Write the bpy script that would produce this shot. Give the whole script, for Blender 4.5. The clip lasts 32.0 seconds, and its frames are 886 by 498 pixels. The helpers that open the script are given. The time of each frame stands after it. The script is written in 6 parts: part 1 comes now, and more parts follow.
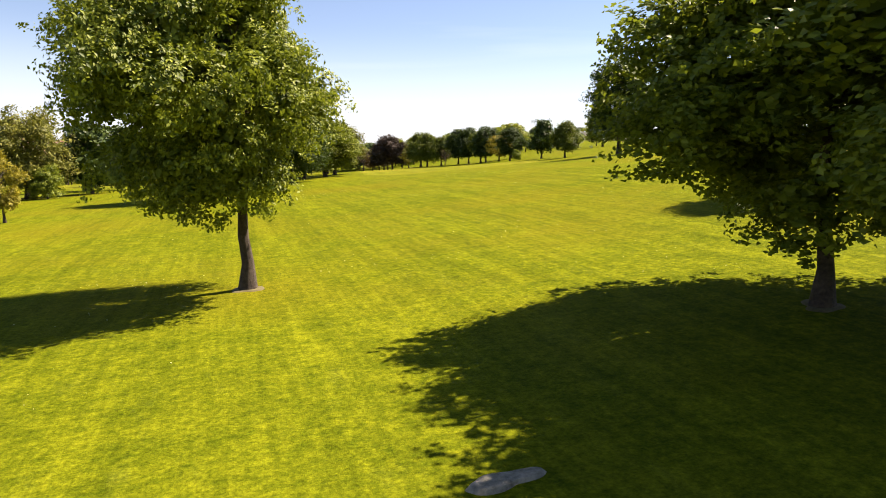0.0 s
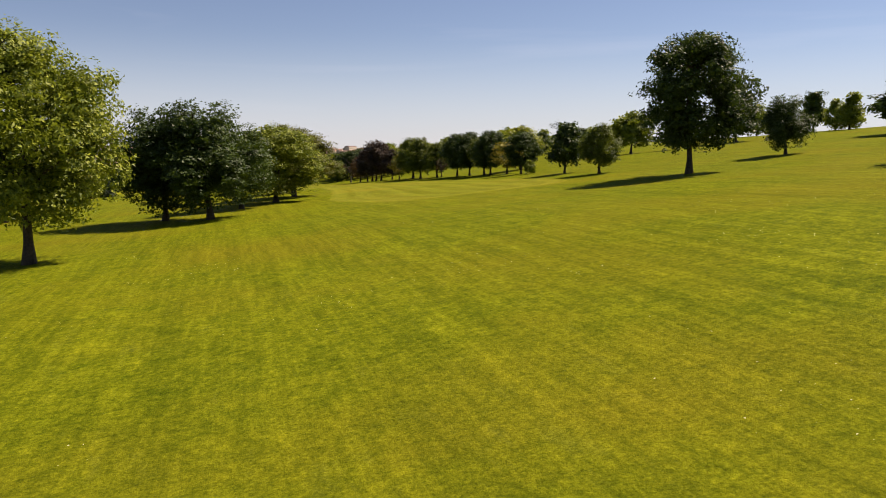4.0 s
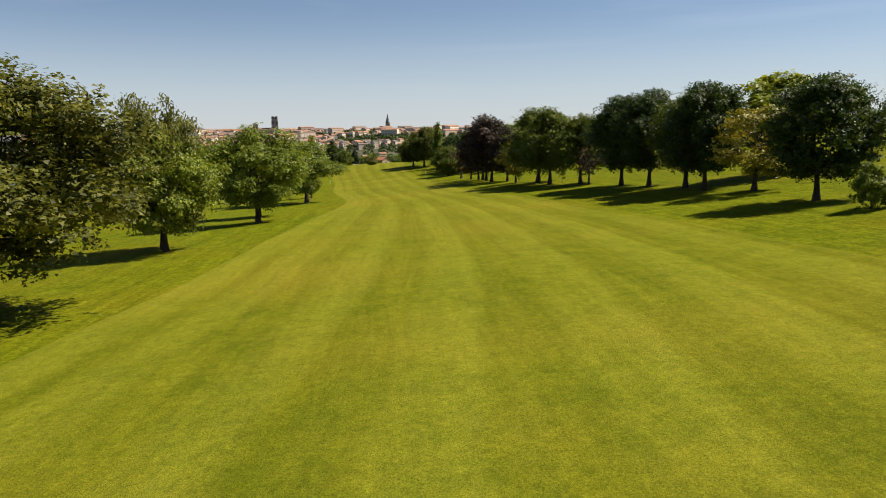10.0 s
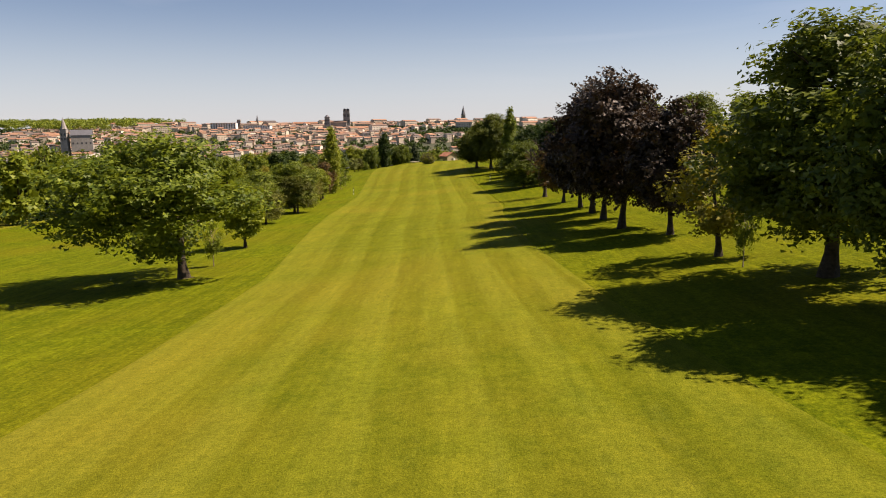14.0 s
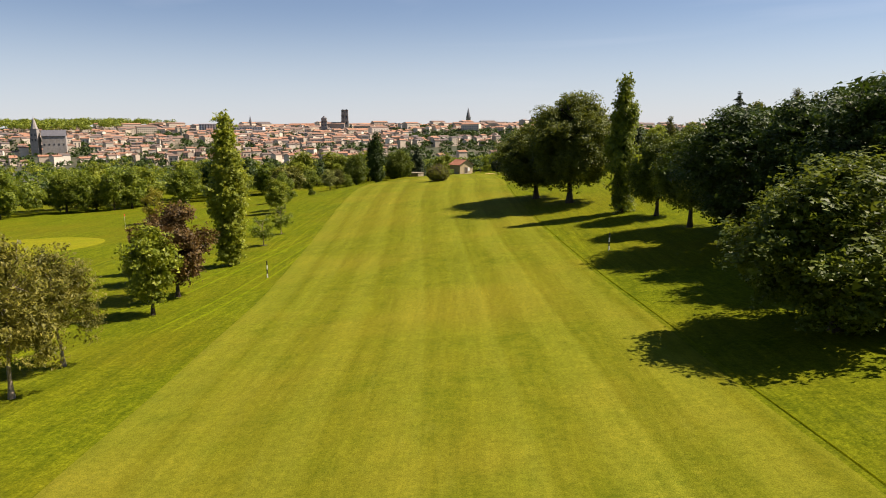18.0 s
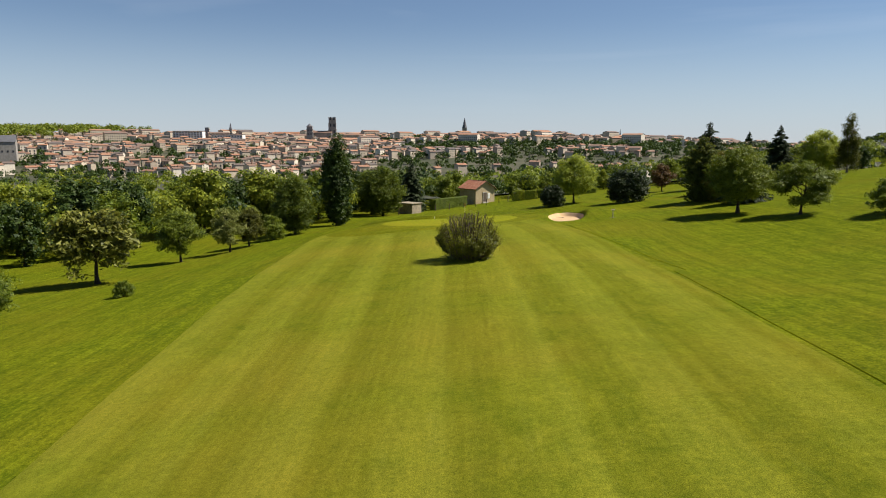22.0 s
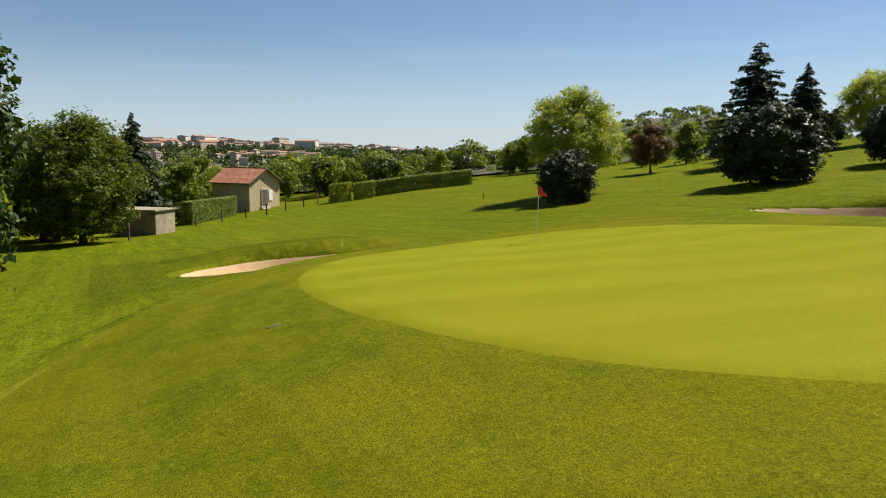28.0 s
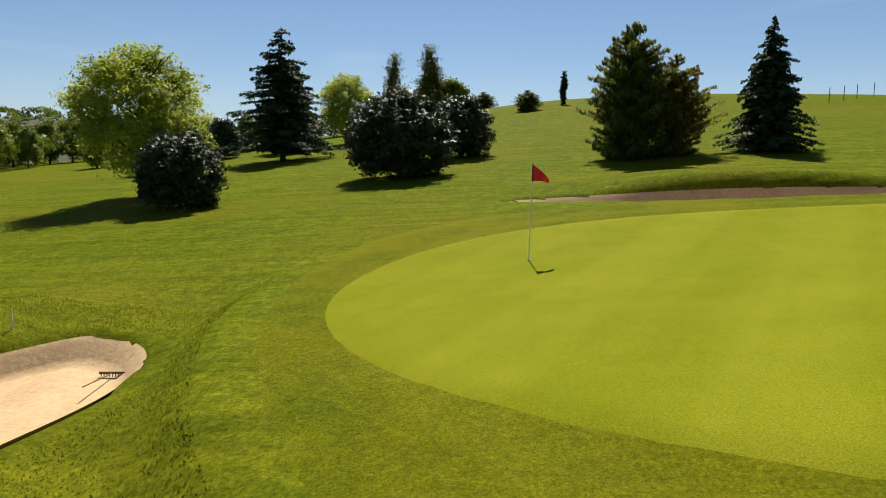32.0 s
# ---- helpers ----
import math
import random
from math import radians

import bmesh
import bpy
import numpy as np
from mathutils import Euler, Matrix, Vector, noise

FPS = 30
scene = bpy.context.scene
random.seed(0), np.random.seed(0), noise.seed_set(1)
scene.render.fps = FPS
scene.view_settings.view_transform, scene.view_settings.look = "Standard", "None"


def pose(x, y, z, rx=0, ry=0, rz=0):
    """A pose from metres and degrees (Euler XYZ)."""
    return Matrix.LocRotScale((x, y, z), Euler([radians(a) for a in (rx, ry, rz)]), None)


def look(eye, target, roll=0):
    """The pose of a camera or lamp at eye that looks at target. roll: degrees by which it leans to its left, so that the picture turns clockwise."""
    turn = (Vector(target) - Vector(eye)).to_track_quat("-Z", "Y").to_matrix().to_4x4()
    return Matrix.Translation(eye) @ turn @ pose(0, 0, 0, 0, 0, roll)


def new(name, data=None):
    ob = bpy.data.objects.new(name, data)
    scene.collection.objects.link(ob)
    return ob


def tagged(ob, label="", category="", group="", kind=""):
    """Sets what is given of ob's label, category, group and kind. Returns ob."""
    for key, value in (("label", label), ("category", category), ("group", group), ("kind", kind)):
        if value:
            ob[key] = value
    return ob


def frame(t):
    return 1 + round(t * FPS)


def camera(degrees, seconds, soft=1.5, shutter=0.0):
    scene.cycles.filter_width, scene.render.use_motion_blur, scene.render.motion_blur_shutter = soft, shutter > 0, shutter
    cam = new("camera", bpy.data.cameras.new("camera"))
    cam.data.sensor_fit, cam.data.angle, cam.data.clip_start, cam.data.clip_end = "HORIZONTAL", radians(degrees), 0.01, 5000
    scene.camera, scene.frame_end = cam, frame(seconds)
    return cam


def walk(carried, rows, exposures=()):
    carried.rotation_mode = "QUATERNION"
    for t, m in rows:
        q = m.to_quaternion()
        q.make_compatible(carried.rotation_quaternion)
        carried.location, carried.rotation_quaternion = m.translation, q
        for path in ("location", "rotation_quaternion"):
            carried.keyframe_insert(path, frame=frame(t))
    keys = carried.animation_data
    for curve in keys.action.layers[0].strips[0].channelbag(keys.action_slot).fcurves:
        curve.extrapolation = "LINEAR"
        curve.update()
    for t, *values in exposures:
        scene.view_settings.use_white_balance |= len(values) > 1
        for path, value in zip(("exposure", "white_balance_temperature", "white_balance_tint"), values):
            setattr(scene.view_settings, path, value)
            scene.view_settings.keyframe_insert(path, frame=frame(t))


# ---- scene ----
cam = camera(64.73, 32.0, soft=1.0)

# seconds, place, heading to the left of +y, tilt up, lean
PATH = [
    (0, -0.00, 0.00, 0.00, -17.55, -8.02, 0.53),
    (0.5, 0.82, 2.28, 0.14, -17.55, -7.99, 0.51),
    (1, 1.71, 4.86, 0.24, -17.59, -7.95, 0.55),
    (1.5, 2.68, 7.59, 0.40, -17.57, -7.92, 0.46),
    (2, 3.75, 10.53, 0.56, -17.49, -7.90, 0.37),
    (2.5, 4.75, 13.47, 0.75, -17.47, -7.91, 0.15),
    (3, 5.96, 16.81, 0.87, -17.45, -7.90, 0.07),
    (3.5, 7.28, 20.69, 1.03, -17.47, -7.84, 0.10),
    (5.5, 14.17, 39.00, 2.58, -17.24, -8.19, -0.14),
    (6, 16.03, 44.12, 2.64, -17.16, -8.25, -0.08),
    (6.5, 17.91, 49.30, 2.62, -16.82, -8.31, -0.08),
    (7, 19.79, 54.48, 2.60, -16.15, -8.48, 0.04),
    (7.5, 21.64, 59.73, 2.49, -15.10, -8.65, 0.16),
    (8, 23.46, 65.10, 2.30, -13.40, -8.78, 0.33),
    (8.5, 25.20, 70.49, 2.17, -11.13, -8.99, 0.04),
    (9, 26.77, 75.96, 2.32, -8.85, -9.26, -0.79),
    (9.5, 28.34, 81.67, 2.04, -6.53, -9.36, -0.69),
    (10, 29.84, 87.67, 1.78, -4.31, -9.49, -0.63),
    (10.5, 31.24, 93.81, 1.55, -2.76, -9.61, -0.73),
    (11, 32.46, 100.16, 1.43, -1.24, -9.65, -0.67),
    (11.5, 33.52, 106.65, 1.38, 0.19, -9.72, -0.59),
    (12, 34.38, 113.43, 1.38, 0.95, -9.77, -0.58),
    (12.5, 34.88, 120.53, 1.42, 1.43, -9.84, -0.45),
    (13, 35.00, 128.01, 1.38, 1.81, -9.93, -0.42),
    (13.5, 34.93, 135.81, 1.18, 1.90, -9.96, -0.66),
    (14, 34.90, 143.82, 1.02, 2.00, -9.98, -0.82),
    (14.5, 34.95, 151.98, 0.83, 2.07, -9.97, -0.88),
    (16.5, 32.83, 188.20, 0.24, 2.22, -9.92, -0.97),
    (17, 31.71, 198.09, 0.02, 2.15, -9.86, -0.62),
    (17.5, 30.52, 208.07, -0.15, 2.16, -9.80, -0.57),
    (18, 29.36, 218.22, -0.26, 2.15, -9.71, -0.48),
    (18.5, 28.40, 228.48, -0.39, 2.05, -9.60, -0.19),
    (19, 27.67, 238.99, -0.49, 2.00, -9.45, -0.20),
    (19.5, 27.05, 249.60, -0.65, 1.93, -9.34, -0.21),
    (20, 26.38, 260.32, -0.87, 1.85, -9.16, -0.24),
    (20.5, 25.61, 271.03, -1.03, 1.76, -9.03, -0.21),
    (21, 24.83, 281.74, -1.09, 1.63, -8.92, 0.18),
    (21.5, 23.98, 292.40, -1.32, 1.53, -8.86, 0.31),
    (22, 22.97, 302.94, -1.65, 1.49, -8.79, 0.18),
    (22.5, 21.89, 313.35, -2.08, 1.45, -8.75, 0.19),
    (23, 20.65, 323.65, -2.63, 1.16, -8.59, 0.15),
    (23.5, 19.42, 332.52, -3.33, 0.63, -8.55, 0.23),
    (24, 18.41, 339.61, -4.24, -0.73, -8.41, 0.18),
    (24.5, 17.08, 345.58, -5.10, -3.16, -8.30, 0.29),
    (25, 16.10, 350.00, -5.80, -5.33, -8.39, 0.16),
    (25.5, 15.39, 354.26, -6.46, -7.30, -8.53, -0.08),
    (27.5, 10.24, 373.42, -8.71, -20.80, -7.81, 0.48),
    (28, 9.38, 376.72, -9.01, -26.43, -7.62, 0.58),
    (28.5, 8.87, 379.55, -9.33, -32.31, -7.48, 0.60),
    (29, 8.54, 382.29, -9.55, -38.32, -7.35, 0.65),
    (29.5, 8.30, 385.05, -9.69, -44.37, -7.24, 0.61),
    (30, 8.33, 387.85, -9.84, -50.52, -7.02, 0.69),
    (30.5, 8.37, 390.28, -9.95, -56.32, -6.88, 0.74),
    (31, 8.51, 392.56, -10.09, -63.16, -6.67, 0.75),
    (31.5, 8.73, 394.50, -10.17, -70.27, -6.48, 0.71),
    (32, 8.90, 396.02, -10.20, -77.14, -6.34, 0.72),
]
# seconds, stops, white balance
EXPOSURES = [(0.0, 1.76, 7150, 24), (1.0, 1.68, 7100, 24), (2.0, 1.28, 7200, 26), (3.0, 1.06, 7250, 27), (6.0, 0.93, 7000, 20), (7.0, 0.88, 7100, 23), (8.0, 0.76, 6700, 12), (9.0, 0.8, 6500, 10), (11.0, 0.9, 7150, 21), (13.0, 0.88, 7200, 23), (14.0, 0.95, 7200, 23),
             (17.0, 1.0, 7000, 21), (19.0, 1.02, 6800, 19), (21.0, 1.0, 6550, 15), (22.0, 0.72, 6350, 13), (23.0, 0.80, 6100, 9), (25.0, 0.84, 6150, 9), (28.0, 0.86, 6450, 10), (32.0, 0.78, 6450, 9)]
walk(cam, [(t, pose(x, y, z, 90 + tilt, 0, head) @ pose(0, 0, 0, 0, 0, lean)) for t, x, y, z, head, tilt, lean in PATH],
     exposures=EXPOSURES)

# ---- light ----
SUN_AZ, SUN_EL = 79.0, 51.5  # degrees clockwise from +y, and above the horizon
sun_way = Vector((math.sin(radians(SUN_AZ)) * math.cos(radians(SUN_EL)), math.cos(radians(SUN_AZ)) * math.cos(radians(SUN_EL)), math.sin(radians(SUN_EL))))
world = bpy.data.worlds.new("sky")
scene.world = world
world.use_nodes = True
wn, wl = world.node_tree.nodes, world.node_tree.links
sky = wn.new("ShaderNodeTexSky")
sky.sky_type, sky.sun_disc = "NISHITA", False
sky.sun_elevation, sky.sun_rotation = radians(SUN_EL), radians(SUN_AZ)
sky.altitude = 900.0
sky.air_density, sky.dust_density, sky.ozone_density = 1.0, 0.12, 3.0
# thin streaks of high cloud
way_n = wn.new("ShaderNodeTexCoord").outputs["Generated"]
lay_n = wn.new("ShaderNodeMapping")
lay_n.inputs["Rotation"].default_value, lay_n.inputs["Scale"].default_value = (0.0, radians(14), radians(25)), (1.2, 2.2, 13.0)
wl.new(way_n, lay_n.inputs["Vector"])
wisp = wn.new("ShaderNodeTexNoise")
wisp.inputs["Scale"].default_value, wisp.inputs["Detail"].default_value, wisp.inputs["Distortion"].default_value = 1.1, 7.0, 0.6
wl.new(lay_n.outputs[0], wisp.inputs["Vector"])
thin = wn.new("ShaderNodeMapRange")
for k, v in ((1, 0.56), (2, 0.82), (3, 0.0), (4, 0.10)):
    thin.inputs[k].default_value = v
wl.new(wisp.outputs["Fac"], thin.inputs[0])
veil = wn.new("ShaderNodeMix")
veil.data_type = "RGBA"
veil.inputs[7].default_value = (13.0, 13.2, 13.4, 1)
wl.new(thin.outputs[0], veil.inputs[0])
wl.new(sky.outputs[0], veil.inputs[6])
# pale haze low over the horizon
split = wn.new("ShaderNodeSeparateXYZ")
wl.new(way_n, split.inputs[0])
low_sky = wn.new("ShaderNodeMapRange")
for k, v in ((1, 0.0), (2, 0.17), (3, 0.65), (4, 0.0)):
    low_sky.inputs[k].default_value = v
low_sky.interpolation_type = "SMOOTHSTEP"
wl.new(split.outputs[2], low_sky.inputs[0])
haze_mix = wn.new("ShaderNodeMix")
haze_mix.data_type = "RGBA"
haze_mix.inputs[7].default_value = (6.0, 7.1, 8.3, 1)
wl.new(low_sky.outputs[0], haze_mix.inputs[0])
wl.new(veil.outputs[2], haze_mix.inputs[6])
wl.new(haze_mix.outputs[2], wn["Background"].inputs[0])
wn["Background"].inputs[1].default_value = 0.05
sun_data = bpy.data.lights.new("sun", "SUN")
sun_data.energy, sun_data.angle, sun_data.color = 5.0, radians(0.6), (1.0, 0.94, 0.80)
sun = new("sun", sun_data)
sun.matrix_world = look(sun_way * 300, (0, 0, 0))


# ---- materials ----
def fresh(name):
    m = bpy.data.materials.new(name)
    m.use_nodes = True
    return m, m.node_tree.nodes, m.node_tree.links, m.node_tree.nodes["Principled BSDF"]


def noise_node(n, l, vec, scale, detail=4.0, rough=0.6):
    t = n.new("ShaderNodeTexNoise")
    t.inputs["Scale"].default_value, t.inputs["Detail"].default_value, t.inputs["Roughness"].default_value = scale, detail, rough
    if vec is not None:
        l.new(vec, t.inputs["Vector"])
    return t.outputs["Fac"]


def ramp(n, l, fac, stops):
    r = n.new("ShaderNodeValToRGB")
    els = r.color_ramp.elements
    while len(els) < len(stops):
        els.new(0.5)
    for e, (p, c) in zip(els, stops):
        e.position, e.color = p, (*c, 1)
    l.new(fac, r.inputs[0])
    return r.outputs[0]


def mix(n, l, fac, a, b, kind="MIX"):
    m = n.new("ShaderNodeMix")
    m.data_type, m.blend_type = "RGBA", kind
    for v, k in ((fac, 0), (a, 6), (b, 7)):
        if hasattr(v, "links"):
            l.new(v, m.inputs[k])
        elif k == 0:
            m.inputs[0].default_value = v
        else:
            m.inputs[k].default_value = (*v, 1)
    return m.outputs[2]


def bump(n, l, height, strength, dist, shader):
    b = n.new("ShaderNodeBump")
    b.inputs["Strength"].default_value, b.inputs["Distance"].default_value = strength, dist
    l.new(height, b.inputs["Height"])
    l.new(b.outputs[0], shader.inputs["Normal"])


def grass(name, dark, mid, dry, blade=30.0, stripes=None, relief=0.5, patch=0.09, clump=1.2, streak=0.0, fine_clump=0.0, edge=False, lush=None, tuft_scale=5.0):
    """Mown or rough turf: blades, clumps, wide patches of drier growth, and mowing bands where given."""
    m, n, l, p = fresh(name)
    where = n.new("ShaderNodeTexCoord").outputs["Object"]
    fine = noise_node(n, l, where, blade, 5.0, 0.75)
    tuft = noise_node(n, l, where, clump, 6.0, 0.72)
    if fine_clump:
        tuft = mix(n, l, fine_clump, tuft, noise_node(n, l, where, clump * 5, 4.0, 0.7))
    wide = noise_node(n, l, where, patch, 4.0, 0.6)
    col = ramp(n, l, tuft, [(0.36, dark), (0.62, mid)])
    col = mix(n, l, ramp(n, l, wide, [(0.44, (0, 0, 0)), (0.68, (1, 1, 1))]), col, dry)
    if lush:
        # the turf is drier at the head of the hole and lusher further down
        along = n.new("ShaderNodeSeparateXYZ")
        l.new(where, along.inputs[0])
        down = n.new("ShaderNodeMapRange")
        down.inputs[1].default_value, down.inputs[2].default_value = lush
        l.new(along.outputs[1], down.inputs[0])
        col = mix(n, l, down.outputs[0], col, mix(n, l, 1.0, col, (0.945, 0.985, 1.0), "MULTIPLY"))
    if streak:
        # mower and tyre streaks along the hole
        lay = n.new("ShaderNodeMapping")
        lay.inputs["Scale"].default_value = (1.6, 0.07, 1.0)
        lay.inputs["Rotation"].default_value = (0, 0, 0.12)
        l.new(where, lay.inputs["Vector"])
        run = ramp(n, l, noise_node(n, l, lay.outputs[0], 1.0, 5.0, 0.7), [(0.35, (0.74, 0.78, 0.8)), (0.66, (1.24, 1.2, 1.2))])
        col = mix(n, l, streak, col, mix(n, l, 1.0, col, run, "MULTIPLY"))
        # thin pale threads of pressed and clipped grass
        lay2 = n.new("ShaderNodeMapping")
        lay2.inputs["Scale"].default_value = (5.5, 0.35, 1.0)
        lay2.inputs["Rotation"].default_value = (0, 0, -0.10)
        l.new(where, lay2.inputs["Vector"])
        thread = ramp(n, l, noise_node(n, l, lay2.outputs[0], 1.0, 6.0, 0.75), [(0.42, (0.86, 0.88, 0.88)), (0.70, (1.30, 1.24, 1.3))])
        col = mix(n, l, streak, col, mix(n, l, 1.0, col, thread, "MULTIPLY"))
    if stripes:
        uv = n.new("ShaderNodeUVMap")
        sep = n.new("ShaderNodeSeparateXYZ")
        l.new(uv.outputs[0], sep.inputs[0])
        wob = n.new("ShaderNodeMath")
        wob.operation = "MULTIPLY_ADD"
        wob.inputs[1].default_value = 0.2
        l.new(noise_node(n, l, where, 0.35, 3.0), wob.inputs[0])
        l.new(sep.outputs[0], wob.inputs[2])
        si = n.new("ShaderNodeMath")
        si.operation = "MULTIPLY"
        si.inputs[1].default_value = 2 * math.pi
        l.new(wob.outputs[0], si.inputs[0])
        wv = n.new("ShaderNodeMath")
        wv.operation = "SINE"
        l.new(si.outputs[0], wv.inputs[0])
        half = n.new("ShaderNodeMath")
        half.operation = "MULTIPLY_ADD"
        half.inputs[1].default_value = half.inputs[2].default_value = 0.5
        l.new(wv.outputs[0], half.inputs[0])
        band = ramp(n, l, half.outputs[0], [(0.34, (0, 0, 0)), (0.66, (1, 1, 1))])
        # single passes of the mower, uneven in width and strength
        lay = n.new("ShaderNodeMapping")
        lay.inputs["Scale"].default_value = (2.6, 0.0, 0.0)
        l.new(uv.outputs[0], lay.inputs["Vector"])
        single = ramp(n, l, noise_node(n, l, lay.outputs[0], 1.0, 3.0, 0.65), [(0.40, (0, 0, 0)), (0.60, (1, 1, 1))])
        band = mix(n, l, 0.42, band, single)
        fade = ramp(n, l, noise_node(n, l, where, 0.06, 3.0), [(0.35, (0.6, 0.6, 0.6)), (0.65, (1, 1, 1))])
        band = mix(n, l, 1.0, band, fade, "MULTIPLY")
        if edge:
            # the pass round the rim lies paler
            rim = ramp(n, l, sep.outputs[1], [(0.0, (1, 1, 1)), (0.17, (1, 1, 1)), (0.24, (0, 0, 0))])
            band = mix(n, l, 0.6, band, mix(n, l, 1.0, band, rim, "LIGHTEN"))
        col = mix(n, l, band, col, mix(n, l, 1.0, col, stripes, "ADD"))
    if fine_clump:
        hand = ramp(n, l, noise_node(n, l, where, tuft_scale, 6.0, 0.72), [(0.34, (0.62, 0.68, 0.7)), (0.66, (1.32, 1.26, 1.25))])
        col = mix(n, l, min(1.0, fine_clump * 1.7), col, mix(n, l, 1.0, col, hand, "MULTIPLY"))
        # pale scuffs and clippings, in smears
        lay3 = n.new("ShaderNodeMapping")
        lay3.inputs["Scale"].default_value = (1.1, 0.32, 1.0)
        lay3.inputs["Rotation"].default_value = (0, 0, 0.35)
        l.new(where, lay3.inputs["Vector"])
        scuff = ramp(n, l, noise_node(n, l, lay3.outputs[0], 1.3, 8.0, 0.78), [(0.56, (0, 0, 0)), (0.76, (0.55, 0.55, 0.55))])
        col = mix(n, l, scuff, col, mix(n, l, 1.0, col, (0.030, 0.030, 0.010), "ADD"))
    speck = ramp(n, l, fine, [(0.30, (0.52, 0.54, 0.55)), (0.70, (1.40, 1.38, 1.38))])
    col = mix(n, l, 1.0, col, speck, "MULTIPLY")
    l.new(col, p.inputs["Base Color"])
    p.inputs["Roughness"].default_value = 0.75
    p.inputs["Specular IOR Level"].default_value = 0.006
    bump(n, l, mix(n, l, 0.5, fine, tuft), relief, 0.06, p)
    return m


def leafy(name, dark, light, through_col, gloss=0.55, share=0.22, shine=0.2):
    """Leaves: colour varies leaf by leaf, with light passing through."""
    m, n, l, p = fresh(name)
    g = n.new("ShaderNodeNewGeometry")
    rnd = g.outputs["Random Per Island"]
    obj = n.new("ShaderNodeObjectInfo").outputs["Random"]
    col = ramp(n, l, rnd, [(0.0, dark), (1.0, light)])
    where = n.new("ShaderNodeTexCoord").outputs["Object"]
    bough = ramp(n, l, noise_node(n, l, where, 0.9, 3.0, 0.6), [(0.36, (0.66, 0.70, 0.66)), (0.64, (1.22, 1.18, 1.12))])
    col = mix(n, l, 1.0, col, bough, "MULTIPLY")
    vary = ramp(n, l, obj, [(0.0, (0.82, 0.86, 0.8)), (1.0, (1.15, 1.1, 1.1))])
    col = mix(n, l, 1.0, col, vary, "MULTIPLY")
    l.new(col, p.inputs["Base Color"])
    p.inputs["Roughness"].default_value = gloss
    p.inputs["Specular IOR Level"].default_value = shine
    t = n.new("ShaderNodeBsdfTranslucent")
    l.new(mix(n, l, 0.6, col, through_col), t.inputs["Color"])
    s = n.new("ShaderNodeMixShader")
    s.inputs[0].default_value = share
    l.new(p.outputs[0], s.inputs[1])
    l.new(t.outputs[0], s.inputs[2])
    l.new(s.outputs[0], n["Material Output"].inputs["Surface"])
    return m


def plain(name, a, b, scale, rough=0.8, relief=0.3, dist=0.02, metal=0.0):
    """A solid surface with grain at two scales."""
    m, n, l, p = fresh(name)
    where = n.new("ShaderNodeTexCoord").outputs["Object"]
    f1, f2 = noise_node(n, l, where, scale, 6.0, 0.65), noise_node(n, l, where, scale * 0.13, 3.0)
    col = ramp(n, l, mix(n, l, 0.45, f1, f2), [(0.35, a), (0.65, b)])
    l.new(col, p.inputs["Base Color"])
    p.inputs["Roughness"].default_value, p.inputs["Metallic"].default_value = rough, metal
    bump(n, l, f1, relief, dist, p)
    return m


def varied(name, cols, rough=0.85):
    """One colour for each object, picked at random from a run of colours, with stains."""
    m, n, l, p = fresh(name)
    obj = n.new("ShaderNodeObjectInfo").outputs["Random"]
    where = n.new("ShaderNodeTexCoord").outputs["Object"]
    col = ramp(n, l, obj, [(i / max(1, len(cols) - 1), c) for i, c in enumerate(cols)])
    dirt = ramp(n, l, noise_node(n, l, where, 0.6, 6.0), [(0.3, (0.75, 0.74, 0.72)), (0.7, (1.05, 1.05, 1.05))])
    l.new(mix(n, l, 1.0, col, dirt, "MULTIPLY"), p.inputs["Base Color"])
    p.inputs["Roughness"].default_value = rough
    return m


ROUGH = grass("rough_turf", (0.053, 0.075, 0.003), (0.140, 0.154, 0.006), (0.122, 0.119, 0.006), blade=17.0, relief=0.7, streak=0.75, fine_clump=0.5, lush=(90.0, 210.0))
FAIRWAY = grass("fairway_turf", (0.078, 0.095, 0.005), (0.128, 0.133, 0.008), (0.140, 0.128, 0.010), blade=26.0, stripes=(0.042, 0.042, 0.006), edge=True, relief=0.6, clump=0.8, streak=0.4, fine_clump=0.3)
FRINGE = grass("fringe_turf", (0.063, 0.078, 0.003), (0.118, 0.126, 0.005), (0.127, 0.121, 0.005), blade=34.0, stripes=(0.017, 0.016, 0.002), relief=0.6, streak=0.2, patch=0.3, clump=1.5, fine_clump=0.4, tuft_scale=13.0)
GREEN = grass("green_turf", (0.138, 0.154, 0.005), (0.166, 0.174, 0.008), (0.174, 0.162, 0.009), blade=60.0, stripes=(0.026, 0.024, 0.004), relief=0.15, clump=0.6)
WORN_TURF = grass("worn_turf", (0.078, 0.110, 0.003), (0.130, 0.156, 0.005), (0.130, 0.150, 0.006), blade=20.0, relief=0.5)
TRACK_TURF = grass("track_turf", (0.062, 0.086, 0.002), (0.166, 0.174, 0.006), (0.172, 0.166, 0.008), blade=17.0, relief=0.7, streak=0.75, fine_clump=0.6)
# longer grass at the cut edge, with its edge shadow put into the colour
CUT_EDGE_SHADE = grass("cut_edge_shade_turf", (0.056, 0.076, 0.001), (0.120, 0.136, 0.003), (0.13, 0.13, 0.005), blade=20.0, relief=1.0)
SAND = plain("bunker_sand", (0.40, 0.255, 0.125), (0.53, 0.37, 0.20), 9.0, 0.95, 0.5, 0.03)
